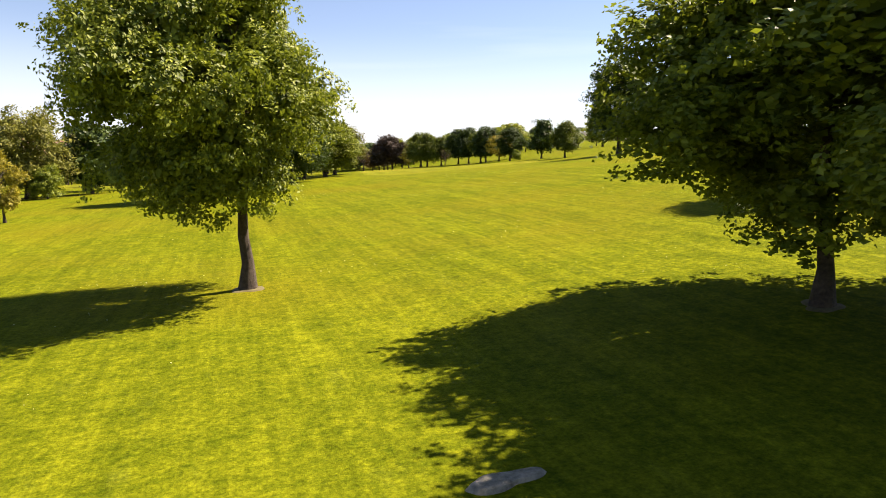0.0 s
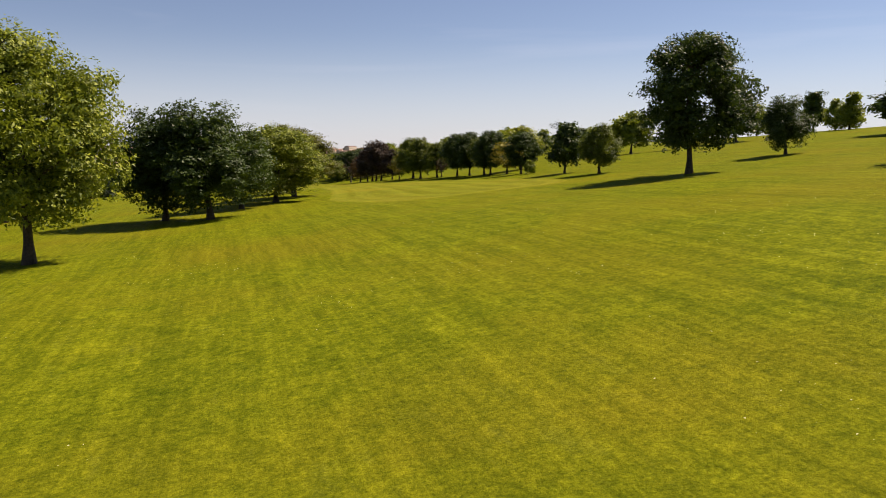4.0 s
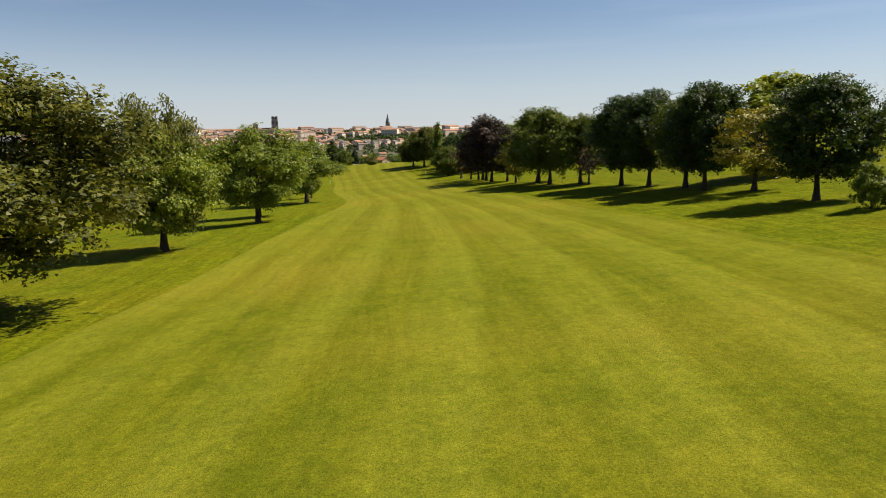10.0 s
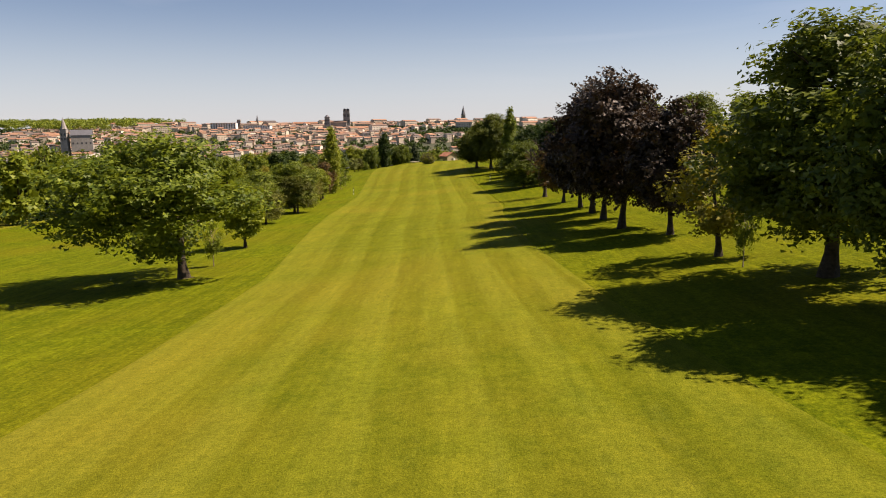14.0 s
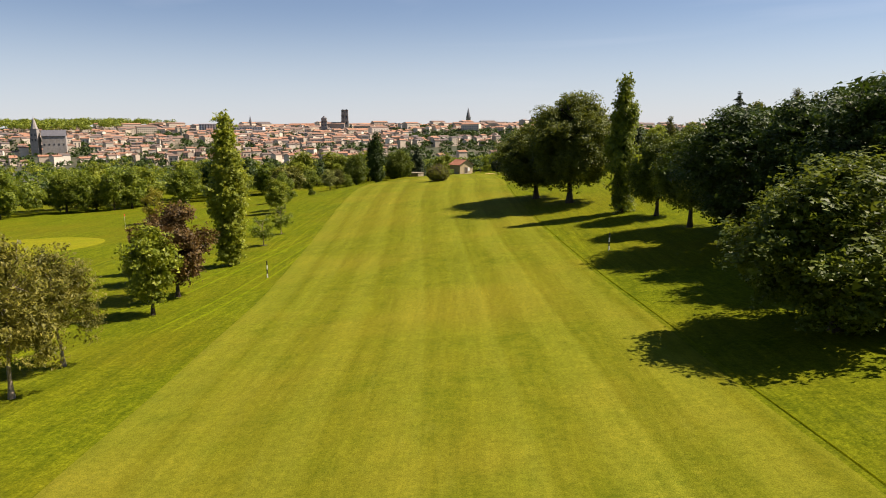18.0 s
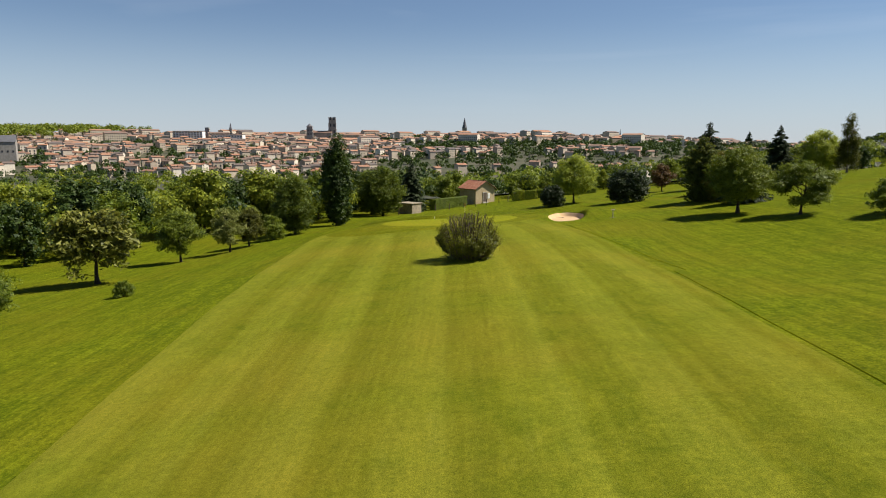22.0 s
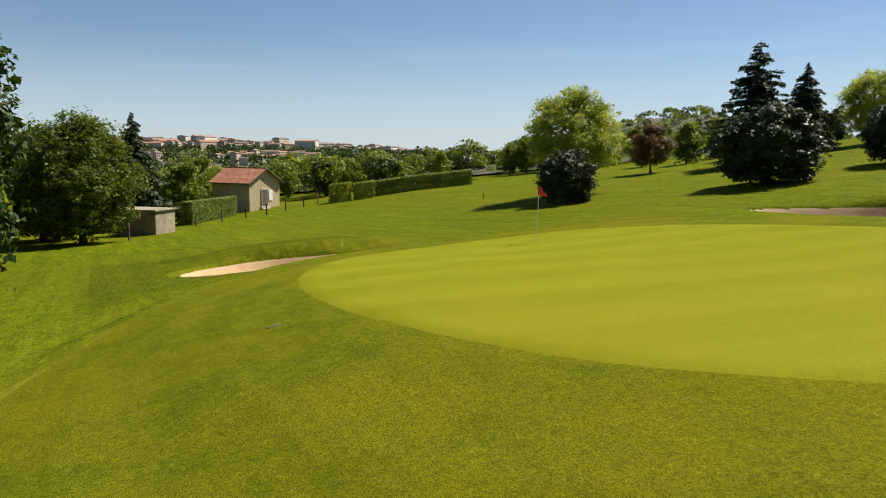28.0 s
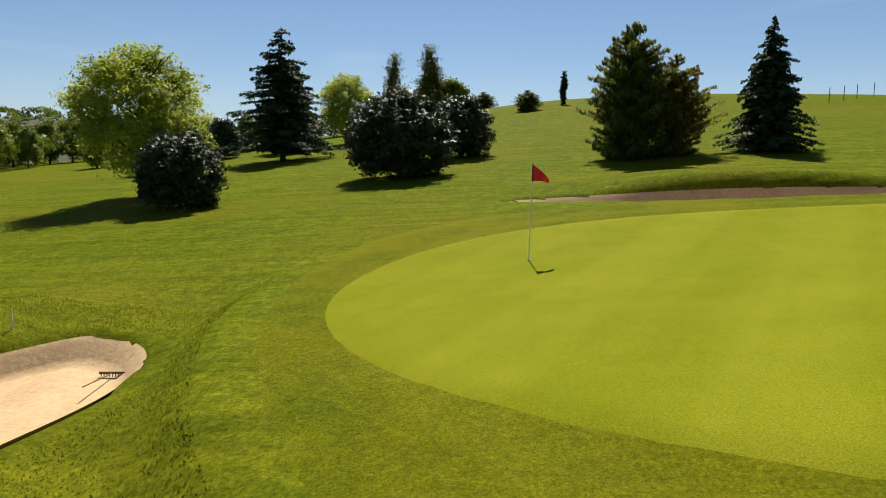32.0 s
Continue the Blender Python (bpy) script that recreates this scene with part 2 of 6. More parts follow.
EARTH = plain("bare_earth", (0.06, 0.05, 0.018), (0.14, 0.115, 0.04), 7.0, 0.95, 0.5)
BARK = plain("bark", (0.018, 0.012, 0.007), (0.078, 0.056, 0.034), 11.0, 0.95, 0.9, 0.05)
PALE_BARK = plain("pale_bark", (0.16, 0.12, 0.09), (0.34, 0.28, 0.22), 12.0, 0.9, 0.6, 0.03)
LEAF = {
    "mid": leafy("mid_green_leaf", (0.052, 0.088, 0.009), (0.190, 0.224, 0.020), (0.38, 0.46, 0.03), share=0.25),
    "lit": leafy("bright_green_leaf", (0.100, 0.140, 0.011), (0.255, 0.280, 0.024), (0.50, 0.54, 0.04), share=0.26),
    "poplar": leafy("poplar_leaf", (0.150, 0.185, 0.018), (0.290, 0.310, 0.036), (0.62, 0.64, 0.05), share=0.28),
    "dark": leafy("dark_green_leaf", (0.018, 0.040, 0.008), (0.058, 0.088, 0.014), (0.12, 0.19, 0.015), share=0.17),
    "olive": leafy("olive_leaf", (0.062, 0.076, 0.012), (0.180, 0.185, 0.030), (0.27, 0.27, 0.035)),
    "sombre": leafy("sombre_leaf", (0.026, 0.038, 0.005), (0.125, 0.128, 0.015), (0.24, 0.24, 0.03)),
    "mixed": leafy("juniper_needle", (0.034, 0.062, 0.010), (0.135, 0.155, 0.024), (0.28, 0.29, 0.03), gloss=0.65, share=0.36),
    "chestnut": leafy("chestnut_leaf", (0.035, 0.056, 0.008), (0.130, 0.150, 0.020), (0.34, 0.37, 0.04), share=0.23),
    "alder": leafy("alder_leaf", (0.034, 0.062, 0.007), (0.128, 0.156, 0.015), (0.30, 0.36, 0.03), share=0.24),
    "ash": leafy("ash_leaf", (0.040, 0.072, 0.008), (0.225, 0.262, 0.020), (0.34, 0.42, 0.03), share=0.20),
    "birch": leafy("birch_leaf", (0.085, 0.088, 0.014), (0.220, 0.200, 0.032), (0.34, 0.30, 0.03), share=0.24),
    "purple": leafy("purple_leaf", (0.016, 0.012, 0.008), (0.062, 0.042, 0.024), (0.10, 0.05, 0.02), share=0.12),
    "yellow": leafy("yellow_leaf", (0.14, 0.14, 0.012), (0.27, 0.23, 0.020), (0.50, 0.40, 0.03)),
    "brown": leafy("russet_leaf", (0.050, 0.032, 0.010), (0.170, 0.105, 0.032), (0.26, 0.13, 0.04)),
    "lime": leafy("lime_leaf", (0.120, 0.160, 0.022), (0.300, 0.340, 0.040), (0.60, 0.66, 0.07), share=0.46),
    "white": leafy("blossom_leaf", (0.070, 0.098, 0.012), (0.380, 0.380, 0.120), (0.40, 0.44, 0.10), share=0.26),
    "needle": leafy("needle", (0.018, 0.034, 0.012), (0.050, 0.070, 0.024), (0.08, 0.13, 0.03), gloss=0.65, share=0.12),
    "gold": leafy("golden_needle", (0.060, 0.068, 0.010), (0.230, 0.190, 0.026), (0.40, 0.34, 0.03), gloss=0.65, share=0.36),
    "gloss": leafy("glossy_leaf", (0.012, 0.024, 0.005), (0.040, 0.058, 0.012), (0.08, 0.12, 0.02), gloss=0.42, share=0.06, shine=0.26),
}
STAINED = plain("stained_masonry", (0.15, 0.12, 0.08), (0.36, 0.30, 0.21), 2.5, 0.95, 0.5)
STONE = plain("rendered_wall", (0.34, 0.25, 0.14), (0.52, 0.42, 0.26), 3.0, 0.9, 0.4)
CONCRETE = plain("concrete", (0.30, 0.27, 0.23), (0.46, 0.42, 0.36), 4.0, 0.9, 0.5)
ROOF_TILE = varied("clay_tile", [(0.30, 0.10, 0.05), (0.42, 0.17, 0.09), (0.36, 0.14, 0.08), (0.48, 0.23, 0.13)])
TOWN_WALL = varied("town_render", [(0.50, 0.41, 0.30), (0.66, 0.56, 0.43), (0.38, 0.31, 0.24), (0.76, 0.68, 0.56), (0.46, 0.38, 0.28)])
TOWN_ROOF = varied("town_roof", [(0.27, 0.125, 0.070), (0.33, 0.165, 0.095), (0.17, 0.105, 0.075), (0.11, 0.09, 0.08), (0.30, 0.150, 0.085)])
OLD_STONE = plain("weathered_stone", (0.20, 0.18, 0.16), (0.36, 0.33, 0.29), 0.5, 0.9, 0.2)
SLATE = plain("slate", (0.07, 0.07, 0.08), (0.13, 0.13, 0.14), 0.5, 0.6, 0.2)
DARK_GLASS = plain("dark_window", (0.03, 0.03, 0.035), (0.06, 0.06, 0.07), 1.0, 0.25, 0.0)
TIMBER = plain("weathered_timber", (0.06, 0.045, 0.03), (0.15, 0.11, 0.08), 14.0, 0.9, 0.5)
WHITE = plain("white_paint", (0.70, 0.70, 0.68), (0.82, 0.82, 0.80), 20.0, 0.5, 0.1)
BLACK = plain("black_paint", (0.015, 0.015, 0.015), (0.03, 0.03, 0.03), 20.0, 0.5, 0.1)
RED = plain("red_cloth", (0.68, 0.012, 0.02), (0.82, 0.02, 0.03), 18.0, 0.7, 0.2)


# ---- the lie of the land: heights along nine lines that run up the hole ----
LAND_Y = np.array([-60, 0, 45, 90, 135, 180, 225, 270, 315, 350, 380, 410, 450, 520.0])
LAND = {
    -150: [-6, -7.1, -8.1, -9.8, -11.6, -13.3, -15, -16.7, -18.3, -19.4, -20.2, -21, -22.1, -24.6],
    -50: [-4.5, -5.5, -6.1, -7.1, -8.5, -10.1, -11.9, -13.3, -14.7, -15.8, -16.6, -17.4, -18.8, -21.8],
    -10: [-3.3, -4.4, -4.6, -5.2, -6.5, -8.6, -10.3, -11.9, -12.6, -13.4, -14.9, -15.1, -16.8, -19.6],
    10: [-2.4, -3.2, -3.2, -3.9, -5.2, -7.7, -9.4, -11.1, -11.1, -11.2, -12.1, -14.1, -16.3, -18.9],
    25: [-1.5, -1.6, -1.2, -2.9, -4.2, -6.8, -8.7, -9.9, -9.4, -9.9, -10.7, -13, -15.6, -18.2],
    45: [-0.1, 0.5, 0.7, -1, -3.1, -4.8, -7.1, -7.9, -7.4, -9.3, -9.8, -11, -13, -16.7],
    75: [2.1, 3, 3.2, 2.5, 0.7, -1, -2.5, -3.5, -4.3, -5.2, -5.9, -7.4, -10.4, -14.2],
    150: [7.4, 8.1, 8.7, 8.5, 7.5, 6.1, 4.6, 3.3, 3, 4.0, 4.6, 3.4, -3, -10.2],
    260: [15.1, 14.1, 13.4, 12.9, 12.5, 11.4, 9.9, 8.7, 8, 7.6, 7, 5.5, 1, -8],
}
LAND_X = np.array(sorted(LAND))
LAND_Z = np.array([LAND[x] for x in LAND_X]).T
GREEN_AT, GREEN_R, GREEN_TURN = (21.6, 389.6), (8.6, 11.8), radians(-6)
LOW_BUNKER = (15.6, 404.6, 3.5, 2.3, radians(-9))
HIGH_BUNKER = (35.9, 389.9, 2.1, 10.2, radians(-7))
COLLAR = (20.4, 388.5, 12.2, 15.6, radians(-38))
FAR_BUNKER = (-30.0, 268.0, 4.0, 2.5, 0.3)


def spline(v, knots):
    """Weights of the knots for the places v."""
    v = np.clip(v, knots[0], knots[-1])
    i = np.clip(np.searchsorted(knots, v, side="right") - 1, 0, len(knots) - 2)
    w = np.zeros((len(v), len(knots)))
    h = knots[i + 1] - knots[i]
    s = (v - knots[i]) / h
    r = np.arange(len(v))
    w[r, i] += 2 * s**3 - 3 * s * s + 1
    w[r, i + 1] += 3 * s * s - 2 * s**3
    for j, m in ((i, (s**3 - 2 * s * s + s) * h), (i + 1, (s**3 - s * s) * h)):
        lo, hi = np.maximum(j - 1, 0), np.minimum(j + 1, len(knots) - 1)
        d = knots[hi] - knots[lo]
        w[r, hi] += m / d
        w[r, lo] -= m / d
    return w


def ease(a, b, v):
    s = np.clip((v - a) / (b - a), 0, 1)
    return s * s * (3 - 2 * s)


def oval(x, y, cx, cy, rx, ry, turn):
    """Distance from an oval's middle, 1 on its rim."""
    c, s = math.cos(turn), math.sin(turn)
    u, v = (x - cx) * c + (y - cy) * s, (y - cy) * c - (x - cx) * s
    return np.sqrt((u / rx) ** 2 + (v / ry) ** 2)


def waver(a):
    """The uneven rim of a bunker, round its middle."""
    return 1 + 0.05 * np.sin(2 * a + 0.8) + 0.045 * np.sin(3 * a + 2.0) + 0.02 * np.sin(5 * a)


def in_bunker(x, y, cx, cy, rx, ry, turn):
    """Distance from a bunker's middle, 1 on its wavering rim."""
    c, s = math.cos(turn), math.sin(turn)
    u, v = ((x - cx) * c + (y - cy) * s) / rx, ((y - cy) * c - (x - cx) * s) / ry
    return np.hypot(u, v) / waver(np.arctan2(v, u))


def land(x, y, under=0.0):
    x, y = np.atleast_1d(np.asarray(x, float)), np.atleast_1d(np.asarray(y, float))
    shape = np.broadcast(x, y).shape
    x, y = (np.broadcast_to(a, shape).ravel() for a in (x, y))
    z = np.einsum("ij,jk,ik->i", spline(y, LAND_Y), LAND_Z, spline(x, LAND_X))
    # beyond the course: a wooded valley, then the hill of the town, and a wooded hill to the east
    valley = -26.0 - 8.0 * ease(500, 850, y)
    hill = 33.5 * ease(900, 1480, y + 0.22 * np.abs(x + 150)) * (1 - 0.42 * ease(150, 600, x))
    east = 54.0 * np.exp(-(((x - 440) / 120) ** 2) - ((y - 800) / 170) ** 2) + 24.0 * np.exp(-(((x - 700) / 210) ** 2) - ((y - 900) / 260) ** 2)
    far = valley + hill + east
    out = np.maximum(ease(490, 640, y), np.maximum(ease(-130, -320, x) * ease(250, 420, y), ease(240, 420, x) * ease(400, 520, y)))
    z = z * (1 - out) + far * out
    # gentle unevenness of the turf
    z = z + 0.05 * np.sin(x * 0.31 + 1.3 * np.sin(y * 0.17)) * np.sin(y * 0.27 + 0.7 * np.sin(x * 0.23))
    # the raised green and its bunkers
    z = z + 0.42 * ease(1.55, 0.95, oval(x, y, *GREEN_AT, *GREEN_R, GREEN_TURN)) * ease(24, 12, x)
    rise = 0.6 * ease(1.1, 0.2, oval(x, y, 40.2, 391.0, 3.6, 9.5, radians(-12))) + 0.5 * ease(1.2, 0.3, oval(x, y, 17.2, 408.4, 5.2, 2.4, radians(-14)))
    for (cx, cy, rx, ry, turn), deep in ((LOW_BUNKER, 0.5), (HIGH_BUNKER, 0.62), (FAR_BUNKER, 0.5)):
        d = in_bunker(x, y, cx, cy, rx, ry, turn)
        rise = rise * ease(0.95, 1.2, d)
        z = z - deep * ease(1.04, 0.84, d) - under * ease(0.99, 0.90, d)
    z = z + rise
    # the collar ends in a short steep bank to the north-west
    o = oval(x, y, *COLLAR)
    bank = 0.15 * ease(0.86, 0.98, o) * ease(1.06, 0.99, o) - 0.20 * ease(0.99, 1.06, o) * ease(1.20, 1.08, o)
    z = z + bank * ease(391, 395, y) * ease(25, 20, x)
    return z.reshape(shape)


def at(x, y):
    return float(land(x, y)[0])


# ---- mesh helpers ----
def mesh_of(name, verts, faces, material, smooth=False, uvs=None):
    me = bpy.data.meshes.new(name)
    verts = np.asarray(verts, np.float32)
    faces = np.asarray(faces, np.int32)
    k = faces.shape[1]
    me.vertices.add(len(verts))
    me.vertices.foreach_set("co", verts.ravel())
    me.loops.add(faces.size)
    me.loops.foreach_set("vertex_index", faces.ravel())
    me.polygons.add(len(faces))
    me.polygons.foreach_set("loop_start", np.arange(0, faces.size, k, dtype=np.int32))
    me.polygons.foreach_set("loop_total", np.full(len(faces), k, np.int32))
    if smooth:
        me.polygons.foreach_set("use_smooth", np.ones(len(faces), bool))
    if uvs is not None:
        layer = me.uv_layers.new(name="lane")
        layer.data.foreach_set("uv", np.asarray(uvs, np.float32)[faces.ravel()].ravel())
    me.update(calc_edges=True)
    me.validate()
    me.materials.append(material)
    return me


def sheet(name, xs, ys, material, lift=0.0, uv=None, under=0.0):
    """A sheet over the land, from a grid of places. lift: how far it lies above, one height or a grid of them."""
    rows, cols = xs.shape
    v = np.stack([xs, ys, land(xs, ys, under) + lift], -1).reshape(-1, 3)
    i = np.arange(rows * cols).reshape(rows, cols)
    f = np.stack([i[:-1, :-1], i[:-1, 1:], i[1:, 1:], i[1:, :-1]], -1).reshape(-1, 4)
    return mesh_of(name, v, f, material, True, None if uv is None else uv.reshape(-1, 2))


def part(name, me, parent, label="", m=None):
    ob = new(name, me)
    ob.parent = parent
    if m is not None:
        ob.matrix_basis = m
    return tagged(ob, label) if label else ob


def from_bm(name, bm, material, smooth=False):
    me = bpy.data.meshes.new(name)
    bm.to_mesh(me)
    bm.free()
    me.materials.append(material)
    if smooth:
        me.polygons.foreach_set("use_smooth", np.ones(len(me.polygons), bool))
    return me


def block(bm, x0, x1, y0, y1, z0, z1, bevel=0.0):
    r = bmesh.ops.create_cube(bm, size=1.0, matrix=Matrix.Translation(((x0 + x1) / 2, (y0 + y1) / 2, (z0 + z1) / 2)) @ Matrix.Diagonal((x1 - x0, y1 - y0, z1 - z0, 1)))
    if bevel:
        es = list({e for v in r["verts"] for e in v.link_edges})
        bmesh.ops.bevel(bm, geom=es, offset=bevel, segments=1, affect="EDGES")


def tube(points, radii, sides=7):
    """Vertices and faces of a tapering tube along a bent line."""
    pts = np.asarray(points, float)
    vs, fs = [], []
    d = np.gradient(pts, axis=0)
    for p, r, w in zip(pts, radii, d):
        w = w / (np.linalg.norm(w) + 1e-9)
        a = np.cross(w, (1, 0, 0) if abs(w[0]) < 0.8 else (0, 1, 0))
        a /= np.linalg.norm(a)
        b = np.cross(w, a)
        for k in range(sides):
            t = 2 * math.pi * k / sides
            vs.append(p + r * (math.cos(t) * a + math.sin(t) * b))
    for i in range(len(pts) - 1):
        for k in range(sides):
            o, q = i * sides + k, i * sides + (k + 1) % sides
            fs.append((o, q, q + sides, o + sides))
    return np.array(vs), np.array(fs)


def tubes(name, lines, material):
    vs, fs, n = [], [], 0
    for pts, radii in lines:
        v, f = tube(pts, radii)
        vs.append(v)
        fs.append(f + n)
        n += len(v)
    return mesh_of(name, np.concatenate(vs), np.concatenate(fs), material, True)


def leaves(name, centres, normals, long, wide, rng, material, droop=0.0, grow=None, simple=False):
    """Folded leaves, or small sprays, at the centres, facing roughly along the normals."""
    n = len(centres)
    nm = normals + rng.normal(0, 0.38, (n, 3))
    nm /= np.linalg.norm(nm, axis=1)[:, None] + 1e-9
    side = np.cross(nm, rng.normal(0, 1, (n, 3)) + np.array((0, 0, 0.01)))
    side /= np.linalg.norm(side, axis=1)[:, None] + 1e-9
    ahead = np.cross(nm, side)
    ahead[:, 2] -= droop
    ahead /= np.linalg.norm(ahead, axis=1)[:, None] + 1e-9
    s = rng.uniform(0.65, 1.25, (n, 1))
    if grow is not None:
        s = s * grow[:, None]
    a, w = ahead * long * s * 0.5, side * wide * s * 0.5
    fold = nm * wide * s * 0.22
    if simple:
        v = np.stack([centres - a + w * 0.9, centres + a * 1.1, centres - a * 0.7 - w * 1.3], 1).reshape(-1, 3)
        return mesh_of(name, v, np.arange(3 * n).reshape(-1, 3), material)
    v = np.stack([centres - a, centres + w + fold - a * 0.1, centres + a, centres - w + fold - a * 0.1], 1).reshape(-1, 3)
    i = np.arange(n)[:, None] * 4
    f = np.concatenate([i + np.array([[0, 1, 2]]), i + np.array([[0, 2, 3]])], 0)
    return mesh_of(name, v, f, material)


# ---- trees: each kind is built once, ten metres high, and planted at its true size ----
def taper(u):
    """How wide a columnar crown is at a share of its height: narrow foot, full middle, pointed top."""
    return (0.35 + 0.65 * min(1, u / 0.42)) * (1 - max(0, (u - 0.42) / 0.58) ** 1.45)


def lobes_for(kind, rng):
    """Clumps of foliage (middle, radii) for a tree of unit height and unit crown width."""
    out = []
    if kind == "round":
        for k in range(52):
            a, u = rng.uniform(0, 2 * math.pi), rng.uniform(-0.9, 1.0)
            r = 0.37 * math.sqrt(max(0.02, 1 - u * u)) * rng.uniform(0.75, 1.08)
            if u < -0.2:
                r *= 1.05
            out.append(((r * math.cos(a), r * math.sin(a), 0.60 + 0.31 * u), rng.uniform(0.07, 0.15) * np.array((1, 1, 0.72))))
        out.append(((0, 0, 0.62), np.array((0.27, 0.27, 0.27))))
    elif kind == "clumped":
        for k in range(95):
            a, u = rng.uniform(0, 2 * math.pi), rng.uniform(-0.95, 1.0)
            r = 0.38 * math.sqrt(max(0.02, 1 - u * u)) * rng.uniform(0.66, 1.12) * (1 - 0.20 * max(u, 0))
            out.append(((r * math.cos(a), r * math.sin(a), 0.60 + 0.31 * u), rng.uniform(0.05, 0.115) * np.array((1, 1, 0.75))))
        out.append(((0, 0, 0.62), np.array((0.22, 0.22, 0.22))))
    elif kind == "tall":
        for k in range(34):
            a, u = rng.uniform(0, 2 * math.pi), rng.uniform(-1, 1)
            r = 0.33 * math.sqrt(max(0.03, 1 - abs(u) ** 1.7)) * rng.uniform(0.7, 1.1)
            out.append(((r * math.cos(a), r * math.sin(a), 0.57 + 0.36 * u), rng.uniform(0.09, 0.15) * np.array((1, 1, 0.95))))
        out.append(((0, 0, 0.58), np.array((0.24, 0.24, 0.32))))
    elif kind == "tufted":
        for k in range(30):
            a, u = rng.uniform(0, 2 * math.pi), rng.uniform(-1, 1)
            r = 0.36 * math.sqrt(max(0.1, 1 - u * u)) * rng.uniform(0.6, 1.1)
            out.append(((r * math.cos(a), r * math.sin(a), 0.54 + 0.32 * u), rng.uniform(0.08, 0.12) * np.array((0.9, 0.9, 1.7))))
        out.append(((0, 0, 0.55), np.array((0.26, 0.26, 0.28))))
    elif kind == "loose":
        for k in range(26):
            a, u = rng.uniform(0, 2 * math.pi), rng.uniform(-1, 1)
            r = 0.38 * math.sqrt(max(0.05, 1 - u * u)) * rng.uniform(0.5, 1.12)
            out.append(((r * math.cos(a), r * math.sin(a), 0.60 + 0.30 * u), rng.uniform(0.09, 0.15) * np.array((1, 1, 0.7))))
    elif kind == "weeping":
        for k in range(34):
            a, u = rng.uniform(0, 2 * math.pi), rng.uniform(-1, 1)
            r = 0.37 * math.sqrt(max(0.12, 1 - max(u, -0.3) ** 2)) * rng.uniform(0.7, 1.1)
            out.append(((r * math.cos(a), r * math.sin(a), 0.54 + 0.34 * u), rng.uniform(0.08, 0.13) * np.array((0.8, 0.8, 1.5))))
        out.append(((0, 0, 0.58), np.array((0.26, 0.26, 0.28))))
    elif kind == "column":
        for k in range(110):
            a, u = rng.uniform(0, 2 * math.pi), rng.uniform(0.03, 0.985)
            full = taper(u)
            r = 0.38 * full * rng.uniform(0.55, 1.06)
            out.append(((r * math.cos(a), r * math.sin(a), u), (0.25 + 0.75 * full) * rng.uniform(0.7, 1.1) * np.array((0.15, 0.15, 0.05))))
        for u in np.linspace(0.06, 0.93, 10):
            full = taper(u)
            out.append(((0, 0, u), np.array((0.30 * full, 0.30 * full, 0.08))))
    elif kind == "dome":
        for k in range(46):
            a, u = rng.uniform(0, 2 * math.pi), rng.uniform(0, 1)
            r = 0.40 * math.sqrt(max(0.05, 1 - abs(u - 0.32) ** 2 * 2.1)) * rng.uniform(0.88, 1.05)
            out.append(((r * math.cos(a), r * math.sin(a), 0.10 + 0.80 * u), rng.uniform(0.08, 0.13) * np.array((1, 1, 1.0))))
        out.append(((0, 0, 0.5), np.array((0.36, 0.36, 0.40))))
    elif kind == "egg":
        # clipped smooth, widest below the middle and drawn in at the foot
        for k in range(120):
            a, u = rng.uniform(0, 2 * math.pi), rng.uniform(0, 1)
            r = 0.42 * math.sqrt(max(0.02, 1 - ((u - 0.44) / 0.57) ** 2)) * rng.uniform(0.94, 1.03)
            out.append(((r * math.cos(a), r * math.sin(a), 0.06 + 0.88 * u), rng.uniform(0.055, 0.085) * np.array((1, 1, 1.0))))
        out.append(((0, 0, 0.48), np.array((0.38, 0.38, 0.42))))
    elif kind == "spire":
        # a birch: light hanging twigs, wide below and drawn out to a thin top
        for k in range(70):
            a, u = rng.uniform(0, 2 * math.pi), rng.uniform(0, 1) ** 0.85
            r = 0.42 * (1 - u) ** 0.75 * min(1.0, 0.6 + 1.6 * u) * rng.uniform(0.45, 1.1)
            out.append(((r * math.cos(a), r * math.sin(a), 0.10 + 0.88 * u), (0.35 + 0.65 * (1 - u)) * rng.uniform(0.06, 0.10) * np.array((0.9, 0.9, 1.5))))
    elif kind == "spray":
        for k in range(64):
            a, u = rng.uniform(0, 2 * math.pi), rng.uniform(0, 1)
            r = (0.18 + 0.24 * math.sin(math.pi * u**0.8)) * (1 - u**3) * rng.uniform(0.75, 1.1)
            out.append(((r * math.cos(a), r * math.sin(a), 0.06 + 0.82 * u), rng.uniform(0.8, 1.3) * np.array((0.07, 0.07, 0.11))))
            # pointed shoots that lean outwards
            for s in (1, 2, 3):
                out.append(((r * (1 + 0.10 * s) * math.cos(a), r * (1 + 0.10 * s) * math.sin(a), 0.06 + 0.82 * u + 0.045 * s), (0.062 - 0.016 * s) * np.array((0.8, 0.8, 1.2))))
        out.append(((0, 0, 0.42), np.array((0.30, 0.30, 0.36))))
        out.append(((0.03, 0, 0.70), np.array((0.11, 0.11, 0.24))))
    return out


